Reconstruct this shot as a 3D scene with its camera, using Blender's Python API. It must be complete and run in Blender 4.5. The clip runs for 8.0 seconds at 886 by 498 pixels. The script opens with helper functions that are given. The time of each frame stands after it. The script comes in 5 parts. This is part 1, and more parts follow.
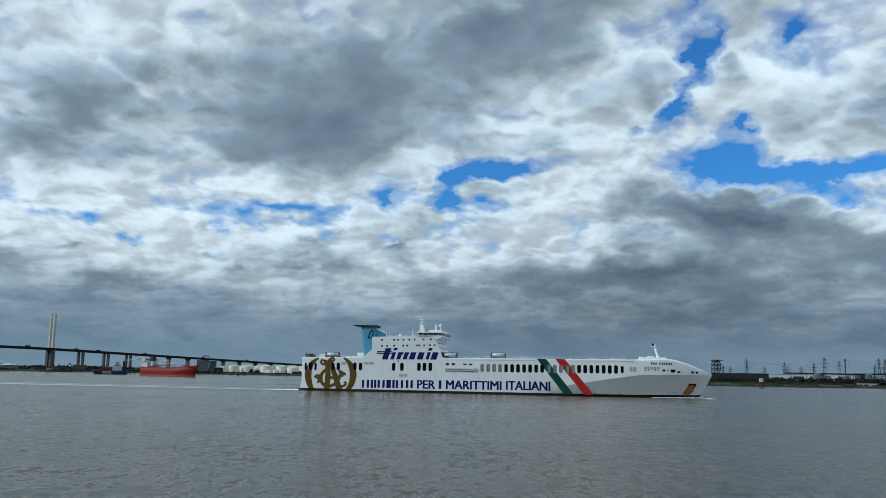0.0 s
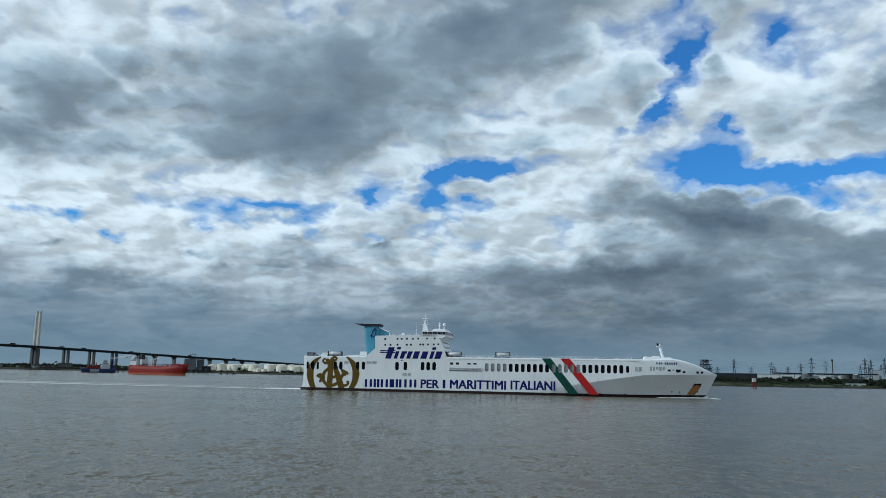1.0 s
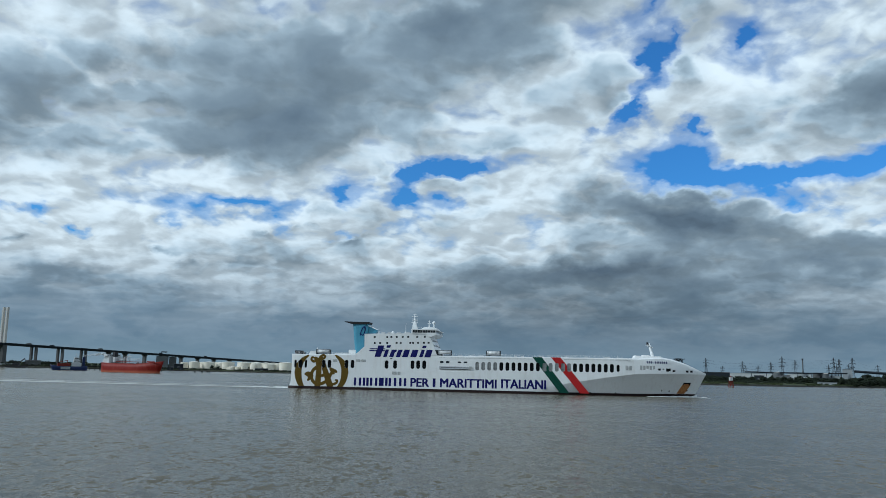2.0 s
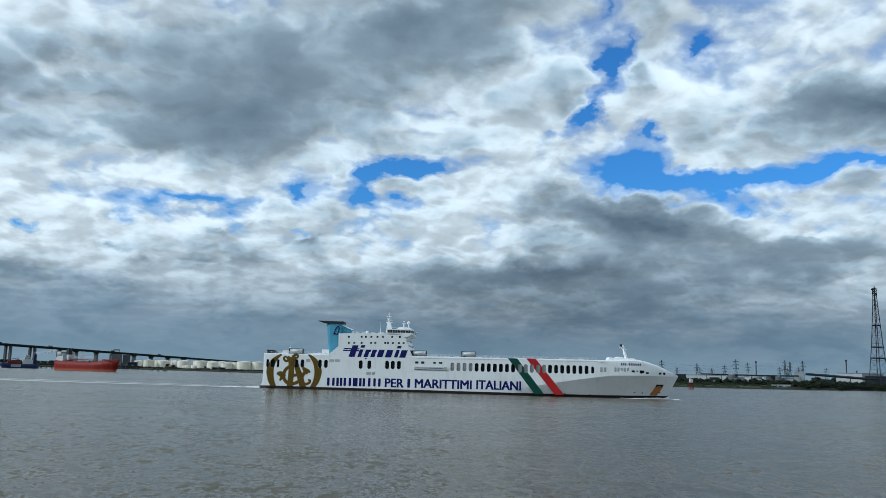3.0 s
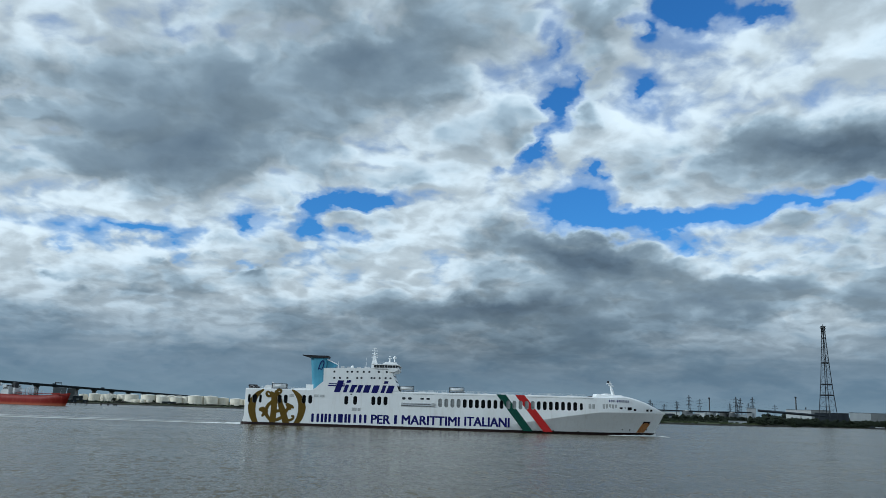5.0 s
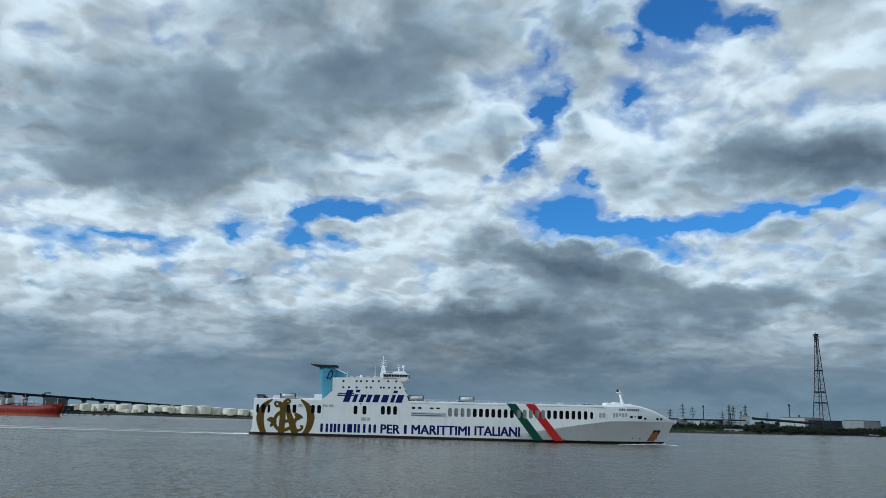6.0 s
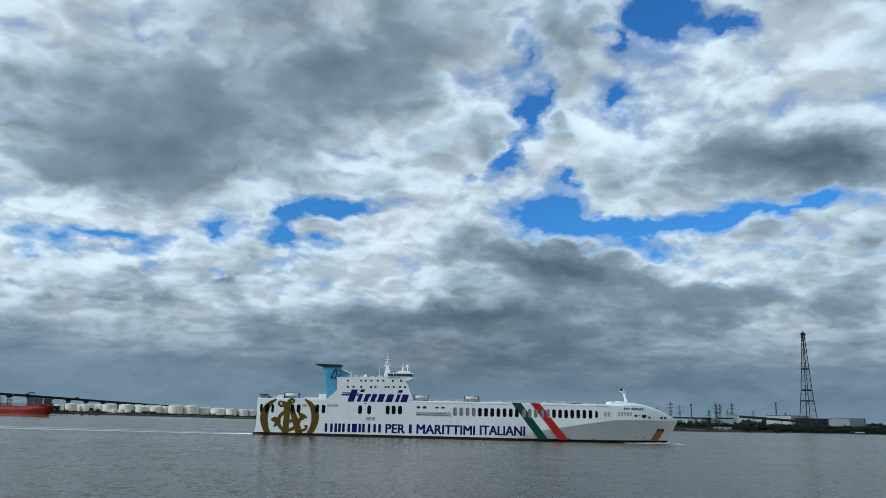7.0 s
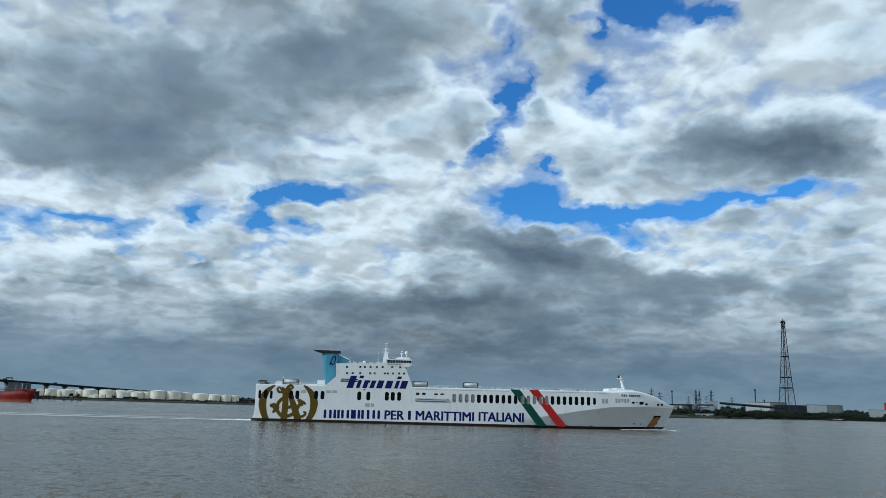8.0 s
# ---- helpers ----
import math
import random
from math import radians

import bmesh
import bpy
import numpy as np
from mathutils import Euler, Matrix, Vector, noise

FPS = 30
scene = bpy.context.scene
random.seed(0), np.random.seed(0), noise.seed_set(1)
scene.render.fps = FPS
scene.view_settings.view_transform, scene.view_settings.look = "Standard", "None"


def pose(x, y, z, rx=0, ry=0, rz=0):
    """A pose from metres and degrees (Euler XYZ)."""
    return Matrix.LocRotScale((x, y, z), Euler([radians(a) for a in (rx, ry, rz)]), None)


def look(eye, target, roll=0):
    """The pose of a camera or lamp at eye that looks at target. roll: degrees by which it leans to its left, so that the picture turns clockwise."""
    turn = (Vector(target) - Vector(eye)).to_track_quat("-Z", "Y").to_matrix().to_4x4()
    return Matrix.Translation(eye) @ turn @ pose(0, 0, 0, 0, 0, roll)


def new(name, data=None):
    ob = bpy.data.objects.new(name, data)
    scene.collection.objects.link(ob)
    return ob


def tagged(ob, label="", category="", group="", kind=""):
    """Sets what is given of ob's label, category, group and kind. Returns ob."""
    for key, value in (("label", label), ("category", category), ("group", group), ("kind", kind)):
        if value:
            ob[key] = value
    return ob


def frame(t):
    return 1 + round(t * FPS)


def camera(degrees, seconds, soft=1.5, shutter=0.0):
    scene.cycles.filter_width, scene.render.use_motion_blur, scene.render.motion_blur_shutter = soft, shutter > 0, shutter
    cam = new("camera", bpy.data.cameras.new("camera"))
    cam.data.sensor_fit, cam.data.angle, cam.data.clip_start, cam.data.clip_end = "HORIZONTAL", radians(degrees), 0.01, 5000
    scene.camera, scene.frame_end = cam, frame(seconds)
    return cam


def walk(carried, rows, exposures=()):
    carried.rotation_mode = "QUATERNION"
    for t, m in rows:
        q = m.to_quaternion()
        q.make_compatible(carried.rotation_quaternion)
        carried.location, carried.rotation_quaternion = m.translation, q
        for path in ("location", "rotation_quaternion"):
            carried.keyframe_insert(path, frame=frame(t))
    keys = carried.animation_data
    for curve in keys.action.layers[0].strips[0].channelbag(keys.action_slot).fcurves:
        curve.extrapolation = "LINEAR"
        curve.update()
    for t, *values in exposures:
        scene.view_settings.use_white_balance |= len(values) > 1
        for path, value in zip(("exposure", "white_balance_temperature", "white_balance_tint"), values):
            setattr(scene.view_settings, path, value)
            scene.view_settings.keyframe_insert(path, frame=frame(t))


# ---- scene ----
import functools

cam = camera(57.82, 8.0, 0.6)
walk(cam, [
    (0, pose(0.00, 0.00, 10.40, 98.772, -0.993, -0.093)),
    (0.5, pose(-4.98, 1.62, 10.40, 98.748, -1.085, -0.624)),
    (1, pose(-9.96, 3.24, 10.40, 98.724, -1.139, -1.194)),
    (1.5, pose(-14.93, 4.86, 10.40, 98.663, -1.152, -2.059)),
    (3, pose(-29.87, 9.71, 10.40, 98.725, -1.596, -6.487)),
    (3.5, pose(-34.84, 11.33, 10.40, 99.228, -1.728, -8.129)),
    (4, pose(-39.82, 12.95, 10.40, 100.025, -1.824, -9.212)),
    (4.5, pose(-44.80, 14.57, 10.40, 100.922, -1.852, -9.892)),
    (5, pose(-49.78, 16.19, 10.40, 101.260, -1.795, -10.278)),
    (6.5, pose(-64.71, 21.04, 10.40, 102.033, -1.468, -11.563)),
    (7, pose(-69.69, 22.66, 10.40, 101.839, -1.414, -12.191)),
    (7.5, pose(-74.66, 24.28, 10.40, 101.464, -1.481, -12.947)),
    (8, pose(-79.64, 25.90, 10.40, 100.911, -1.525, -13.745)),
], exposures=((0, -0.56, 5500, 3), (1.5, -0.56, 5500, 3), (3.5, -0.40, 5500, 3), (4.5, -0.52, 5500, 3), (6.5, -0.56, 5500, 3), (8, -0.52, 5500, 3)))

# ---- sky and sun ----
SUN_AZ, SUN_EL = 260.0, 27.0
sun_data = bpy.data.lights.new("sun", "SUN")
sun_data.energy, sun_data.angle, sun_data.color = 2.9, radians(3.0), (1.0, 0.96, 0.88)
sun = new("sun", sun_data)
sd = Vector((math.sin(radians(SUN_AZ)) * math.cos(radians(SUN_EL)), math.cos(radians(SUN_AZ)) * math.cos(radians(SUN_EL)), math.sin(radians(SUN_EL))))
sun.matrix_world = look(sd * 500, (0, 0, 0))

world = bpy.data.worlds.new("sky")
scene.world = world
world.use_nodes = True


class Nodes:
    """A short hand for building node trees."""

    def __init__(self, tree):
        self.tree = tree
        tree.nodes.clear()

    def add(self, kind, *links, **settings):
        n = self.tree.nodes.new(kind)
        for key, value in settings.items():
            if key == "operation":
                n.operation = value
            elif key == "blend_type":
                n.blend_type = value
            elif key == "clamp":
                n.use_clamp = value
        for i, value in enumerate(links):
            self.feed(n.inputs[i], value)
        return n

    def feed(self, socket, value):
        if value is None:
            return
        if hasattr(value, "is_output"):
            self.tree.links.new(value, socket)
        else:
            socket.default_value = value

    def math(self, op, a, b=None, c=None, clamp=False):
        return self.add("ShaderNodeMath", a, b, c, operation=op, clamp=clamp).outputs[0]

    def vec(self, op, a, b=None):
        n = self.add("ShaderNodeVectorMath", a, b, operation=op)
        return n.outputs[0]

    def noise(self, vector, scale, detail=4.0, rough=0.55, lac=2.0):
        n = self.tree.nodes.new("ShaderNodeTexNoise")
        self.feed(n.inputs["Vector"], vector)
        for key, value in (("Scale", scale), ("Detail", detail), ("Roughness", rough), ("Lacunarity", lac)):
            n.inputs[key].default_value = value
        return n

    def ramp(self, fac, stops, smooth=False):
        n = self.tree.nodes.new("ShaderNodeValToRGB")
        self.feed(n.inputs[0], fac)
        el = n.color_ramp.elements
        n.color_ramp.interpolation = "EASE" if smooth else "LINEAR"
        while len(el) < len(stops):
            el.new(0.5)
        for e, (p, c) in zip(el, stops):
            e.position, e.color = p, (*c, 1) if len(c) == 3 else c
        return n.outputs[0]

    def mix(self, fac, a, b, blend="MIX"):
        n = self.tree.nodes.new("ShaderNodeMix")
        n.data_type, n.blend_type = "RGBA", blend
        self.feed(n.inputs[0], fac)
        self.feed(n.inputs[6], a if hasattr(a, "is_output") else (*a, 1))
        self.feed(n.inputs[7], b if hasattr(b, "is_output") else (*b, 1))
        return n.outputs[2]


def build_sky():
    """Broken cloud over blue: one field for the openings, one for the depth of the cloud; thin cloud bright, deep cloud grey."""
    g = Nodes(world.node_tree)
    way = g.add("ShaderNodeTexCoord").outputs["Generated"]
    sep = g.add("ShaderNodeSeparateXYZ", way)
    x, y, z = sep.outputs
    az = g.math("MULTIPLY", g.math("ARCTAN2", x, y), 57.29578)
    el = g.math("MULTIPLY", g.math("ARCSINE", z), 57.29578)
    # the cloud layer seen in perspective, flattened towards the horizon
    near = g.math("ADD", g.math("MAXIMUM", z, 0.0), 0.32)
    heap = g.add("ShaderNodeCombineXYZ", g.math("DIVIDE", x, near), g.math("DIVIDE", y, near), 0.0).outputs[0]
    flat = g.add("ShaderNodeCombineXYZ", az, el, 0.0).outputs[0]

    def centred(n):
        return g.vec("SUBTRACT", n.outputs["Color"], (0.5, 0.5, 0.5))

    # ragged edges
    w1 = centred(g.noise(g.vec("MULTIPLY", flat, (0.30, 0.45, 0)), 1.0, 4.0, 0.55))
    at = g.vec("ADD", flat, g.vec("MULTIPLY", w1, (6.5, 3.2, 0)))

    total = {}

    def blob(key, a, e, ra, re, turn, amount):
        m = g.tree.nodes.new("ShaderNodeMapping")
        m.vector_type = "TEXTURE"
        g.feed(m.inputs[0], at)
        m.inputs[1].default_value = (a, e, 0)
        m.inputs[2].default_value = (0, 0, radians(turn))
        m.inputs[3].default_value = (ra * 1.7, re * 1.7, 1)
        q = g.tree.nodes.new("ShaderNodeTexGradient")
        q.gradient_type = "QUADRATIC_SPHERE"
        g.feed(q.inputs[0], m.outputs[0])
        total[key] = g.math("MULTIPLY_ADD", q.outputs["Fac"], amount, total.get(key, 0.0))

    gap = functools.partial(blob, "gap")
    bank = functools.partial(blob, "bank")
    # openings, and the small clouds adrift in them
    gap(-11.1, 10.9, 6.2, 0.68, 1, -0.62)
    gap(-4.0, 12.2, 2.1, 0.84, -21, -0.55)
    gap(3.8, 14.4, 4.9, 0.89, 11, -0.85)
    gap(-0.2, 12.2, 2.2, 0.89, -16, -0.65)
    gap(3.6, 11.6, 1.7, 0.94, 3, -0.55)
    gap(1.0, 13.7, 2.3, 1.15, 18, -0.50)
    gap(18.5, 21.1, 1.6, 2.04, -54, -0.66)
    gap(16.6, 18.2, 2.7, 1.04, 40, -0.80)
    gap(19.6, 23.4, 1.0, 2.01, -25, -0.35)
    gap(20.9, 16.8, 1.1, 0.94, -2, -0.62)
    gap(24.7, 22.1, 1.0, 1.01, -4, -0.42)
    gap(18.1, 25.7, 2.1, 3.71, -11, -0.42)
    gap(22.4, 28.4, 1.9, 1.92, -4, -0.35)
    gap(27.7, 27.2, 3.3, 2.52, -14, -0.85)
    gap(33.1, 26.4, 2.1, 0.87, -13, -0.60)
    gap(24.4, 26.5, 1.2, 1.27, -5, -0.40)
    gap(20.3, 13.9, 4.2, 1.78, -9, -0.95)
    gap(26.0, 13.1, 3.8, 1.26, -2, -0.85)
    gap(31.5, 13.8, 3.8, 0.94, 4, -0.80)
    gap(38.6, 14.6, 2.7, 0.73, 3, -0.75)
    gap(35.4, 14.1, 2.3, 0.63, 6, -0.50)
    gap(27.1, 11.6, 1.3, 0.63, 8, -0.40)
    gap(-24.7, 9.7, 1.6, 0.73, 0, -0.60)
    gap(-21.5, 8.6, 1.0, 0.63, -11, -0.50)
    gap(-15.9, 9.8, 1.3, 0.47, 4, -0.35)
    gap(-4.3, 9.5, 1.1, 0.47, 4, -0.38)
    gap(-8.8, 9.6, 0.9, 0.42, 5, -0.30)
    gap(4.7, 13.3, 2.7, 0.56, 10, 0.34)
    gap(-0.9, 10.9, 2.1, 0.60, 3, 0.30)
    gap(24.7, 14.6, 2.3, 0.88, -7, 0.45)
    gap(6.8, 12.2, 2.5, 1.21, 21, 0.30)
    gap(24.7, 27.9, 0.8, 0.89, -5, 0.20)
    # deep grey banks, and bright thin cloud
    bank(-9.9, 20.9, 23.3, 8.17, 12, 0.23)
    bank(-7.3, 18.1, 8.0, 2.38, 13, 0.13)
    bank(5.8, 25.0, 10.4, 2.67, 5, 0.20)
    bank(-15.6, 21.8, 6.4, 2.30, 15, 0.10)
    bank(-25.8, 15.4, 4.4, 2.36, 8, 0.16)
    bank(-8.9, 17.3, 10.8, 2.75, 7, 0.07)
    bank(2.5, 23.8, 8.4, 3.01, 4, 0.12)
    bank(0.5, 25.4, 3.8, 1.21, 13, -0.12)
    bank(-19.0, 23.9, 9.5, 4.11, 11, -0.28)
    bank(-25.0, 21.3, 6.0, 1.87, -0, -0.14)
    bank(-20.9, 18.7, 1.1, 0.70, -12, -0.30)
    bank(10.7, 20.9, 5.1, 1.77, 19, -0.14)
    bank(6.5, 18.0, 6.7, 1.04, 11, -0.14)
    bank(-16.1, 11.5, 7.4, 3.02, 6, -0.38)
    bank(-22.8, 10.9, 9.4, 2.41, 3, -0.34)
    bank(-7.8, 10.3, 5.7, 0.89, 4, -0.26)
    bank(-22.2, 7.6, 7.9, 2.02, -5, -0.22)
    bank(-12.8, 14.9, 9.7, 1.99, 8, 0.13)
    bank(-12.6, 11.6, 4.7, 1.04, -1, -0.18)
    bank(-26.0, 5.9, 1.6, 0.89, 4, -0.22)
    bank(9.6, 13.9, 5.0, 2.82, 28, -0.34)
    bank(6.4, 10.5, 2.9, 1.61, 12, -0.26)
    bank(18.5, 17.5, 4.8, 1.28, 22, -0.32)
    bank(22.4, 20.0, 3.2, 1.50, 21, -0.28)
    bank(12.9, 16.4, 2.9, 0.88, 19, -0.20)
    bank(28.5, 22.2, 4.4, 3.30, 23, -0.38)
    bank(38.5, 23.3, 3.7, 3.05, -10, -0.26)
    bank(24.7, 14.6, 2.3, 0.97, -2, -0.30)
    bank(23.8, 24.7, 2.8, 2.29, -4, -0.16)
    bank(35.6, 17.6, 7.8, 2.46, -11, 0.48)
    bank(39.0, 17.2, 3.2, 1.79, -2, 0.26)
    bank(30.6, 18.5, 3.3, 1.43, -5, 0.14)
    bank(18.7, 11.0, 9.0, 2.50, -9, 0.26)
    bank(22.3, 10.3, 4.2, 1.61, -16, 0.22)
    bank(31.6, 8.6, 9.9, 2.41, -2, 0.16)
    bank(18.7, 10.9, 6.9, 1.81, -11, 0.20)
    bank(11.7, 6.5, 10.6, 1.81, -1, 0.24)
    bank(24.1, 7.4, 6.7, 2.02, -2, 0.10)
    bank(21.3, 24.0, 4.9, 4.62, -4, 0.10)
    bank(36.9, 11.3, 6.0, 2.82, -4, 0.18)
    bank(-22.6, 5.4, 9.3, 1.61, -1, -0.06)
    bank(36.0, 12.1, 6.4, 2.42, -5, 0.10)
    bank(13.4, 7.1, 9.5, 0.88, 0, 0.26)
    bank(34.2, 11.5, 6.3, 1.69, 2, -0.20)
    bank(30.9, 9.7, 2.5, 0.60, 6, -0.28)
    bank(36.4, 9.1, 3.8, 1.05, -3, -0.14)
    bank(36.6, 6.7, 0.9, 0.64, -2, -0.26)
    bank(33.2, 6.6, 0.6, 0.52, -1, -0.20)
    bank(28.7, 7.9, 4.3, 0.96, -1, 0.16)
    bank(-8.9, 9.6, 2.3, 0.48, -0, 0.30)
    bank(-16.9, 8.0, 2.2, 0.48, -1, 0.24)
    bank(-21.3, 5.5, 6.1, 1.37, -5, 0.24)
    bank(-11.5, 6.8, 4.3, 0.89, 2, 0.16)
    bank(-25.5, 7.9, 1.6, 0.48, 1, 0.20)
    bank(-3.7, 9.3, 1.6, 0.40, 2, 0.18)
    bank(-20.4, 11.9, 1.4, 0.40, 0, 0.20)
    bank(-5.3, 6.9, 2.8, 0.52, 2, -0.22)
    bank(-14.6, 7.6, 2.3, 0.48, 3, -0.16)
    bank(-0.4, 7.7, 3.7, 0.64, 1, -0.20)
    bank(2.8, 6.4, 2.4, 0.48, 1, -0.14)

    def puffs(v, detail):
        n = g.tree.nodes.new("ShaderNodeTexVoronoi")
        n.feature = "SMOOTH_F1"
        g.feed(n.inputs["Vector"], v)
        for key, value in (("Scale", 1.0), ("Detail", detail), ("Roughness", 0.55), ("Lacunarity", 2.2), ("Smoothness", 0.8)):
            n.inputs[key].default_value = value
        return g.math("SUBTRACT", 0.45, n.outputs["Distance"])

    bend = g.vec("MULTIPLY", centred(g.noise(heap, 5.0, 4.0, 0.55)), (0.16, 0.16, 0))
    puff_at = g.vec("MULTIPLY", g.vec("ADD", heap, bend), (6.2, 5.8, 0))
    puff, puff_lit = puffs(puff_at, 2.5), puffs(g.vec("ADD", puff_at, (-0.14, -0.30, 0)), 2.5)
    fine_at = g.vec("ADD", heap, g.vec("MULTIPLY", bend, (0.5, 0.5, 0)))
    fine = g.noise(fine_at, 12.0, 6.0, 0.52).outputs["Fac"]
    fine_lit = g.noise(g.vec("ADD", fine_at, (-0.010, -0.025, 0)), 12.0, 6.0, 0.52).outputs["Fac"]
    soft = g.noise(heap, 3.2, 3.0, 0.5).outputs["Fac"]

    # how far the sky is covered
    field = g.math("MULTIPLY_ADD", total["gap"], 1.28, 0.71)
    field = g.math("MULTIPLY_ADD", g.math("MAXIMUM", total["bank"], 0.0), 0.8, field)
    field = g.math("MULTIPLY_ADD", puff, 0.55, field)
    field = g.math("MULTIPLY_ADD", g.math("SUBTRACT", fine, 0.5), 0.75, field)
    low_bank = g.ramp(g.math("DIVIDE", el, 14.0, clamp=True), [(0.30, (0.45, 0.45, 0.45)), (0.75, (0, 0, 0))], True)
    field = g.math("ADD", field, low_bank)
    cover = g.ramp(g.math("MULTIPLY_ADD", field, 1.6, 0.20), [(0.0, (0, 0, 0)), (0.38, (0.38, 0.38, 0.38)), (0.90, (1, 1, 1))], True)

    # how deep the cloud is
    depth = g.math("MULTIPLY_ADD", total["bank"], 1.6, 0.45)
    depth = g.math("MULTIPLY_ADD", g.math("SUBTRACT", soft, 0.5), 0.40, depth)
    depth = g.math("MULTIPLY_ADD", g.math("SUBTRACT", fine, 0.5), 0.16, depth)
    depth = g.math("MULTIPLY_ADD", puff, 0.44, depth)
    shelf = g.noise(g.vec("MULTIPLY", at, (0.07, 0.62, 0)), 1.0, 4.0, 0.55).outputs["Fac"]
    shelf = g.math("MULTIPLY", g.math("SUBTRACT", shelf, 0.45), g.ramp(g.math("DIVIDE", el, 14.0, clamp=True), [(0.25, (1, 1, 1)), (0.80, (0, 0, 0))], True))
    depth = g.math("MULTIPLY_ADD", shelf, 0.7, depth)
    depth = g.math("MULTIPLY", depth, g.ramp(field, [(0.05, (0.25, 0.25, 0.25)), (0.65, (1, 1, 1))], True))
    tone = g.ramp(depth, [(0.0, (1.08, 1.07, 1.04)), (0.20, (0.95, 0.96, 0.95)), (0.40, (0.53, 0.585, 0.62)), (0.60, (0.35, 0.40, 0.44)),
                          (0.80, (0.255, 0.30, 0.345)), (1.0, (0.18, 0.22, 0.265))])
    # billows lit from above
    relief = g.math("MULTIPLY", g.math("SUBTRACT", fine, fine_lit), 1.5)
    relief = g.math("MULTIPLY_ADD", g.math("SUBTRACT", puff, puff_lit), 1.35, relief)
    relief = g.math("MULTIPLY", g.math("TANH", g.math("MULTIPLY", relief, 2.6)), 0.38)
    amount = g.ramp(depth, [(0.0, (0.75, 0.75, 0.75)), (0.35, (1.0, 1.0, 1.0)), (0.65, (0.40, 0.40, 0.40))], True)
    high = g.ramp(g.math("DIVIDE", el, 12.0, clamp=True), [(0.10, (0.35, 0.35, 0.35)), (0.45, (1, 1, 1))], True)
    shade = g.math("MULTIPLY_ADD", g.math("MULTIPLY", relief, amount), high, 1.0)
    tone = g.vec("MULTIPLY", tone, g.add("ShaderNodeCombineXYZ", g.math("MULTIPLY", shade, 0.945), g.math("MULTIPLY", shade, 0.985), g.math("MULTIPLY", shade, 1.0)).outputs[0])
    # blue-grey haze low down, streaked
    streak = g.noise(g.vec("MULTIPLY", flat, (0.05, 0.55, 0)), 1.0, 5.0, 0.55).outputs["Fac"]
    low = g.math("SUBTRACT", el, g.math("MULTIPLY", g.math("SUBTRACT", streak, 0.5), 5.0))
    veil = g.ramp(g.math("DIVIDE", low, 12.0, clamp=True), [(0.0, (0.93, 0.93, 0.93)), (0.26, (0.82, 0.82, 0.82)), (0.42, (0.48, 0.48, 0.48)), (0.66, (0, 0, 0))], True)
    hazec = g.ramp(g.math("DIVIDE", low, 12.0, clamp=True), [(0.0, (0.265, 0.355, 0.415)), (0.2, (0.185, 0.268, 0.345)), (0.5, (0.20, 0.27, 0.335)), (0.8, (0.25, 0.305, 0.36))])
    # a darker shower bank low over the middle of the river
    blob("murk", 12.0, 4.6, 17.0, 3.6, 0, 0.42)
    blob("murk", 33.0, 3.6, 14.0, 3.0, 0, 0.10)
    clear = g.math("SUBTRACT", 0.98, total["murk"])
    hazec = g.vec("MULTIPLY", hazec, g.add("ShaderNodeCombineXYZ", clear, clear, clear).outputs[0])
    tone = g.vec("MULTIPLY", tone, g.add("ShaderNodeCombineXYZ", clear, clear, clear).outputs[0])
    tone = g.mix(veil, tone, hazec)
    sky = g.tree.nodes.new("ShaderNodeTexSky")
    sky.sky_type, sky.sun_disc = "NISHITA", False
    sky.sun_elevation, sky.sun_rotation = radians(SUN_EL), radians(SUN_AZ)
    blue = g.vec("MULTIPLY", sky.outputs[0], (0.42, 0.90, 1.45))
    bg_sky = g.add("ShaderNodeBackground", blue, 0.13)
    bg_cloud = g.add("ShaderNodeBackground", tone, 1.0)
    allcover = g.math("MAXIMUM", cover, veil)
    mix = g.add("ShaderNodeMixShader", allcover, bg_sky.outputs[0], bg_cloud.outputs[0])
    g.add("ShaderNodeOutputWorld", mix.outputs[0])


build_sky()
world.cycles.sampling_method = "MANUAL"
world.cycles.sample_map_resolution = 512


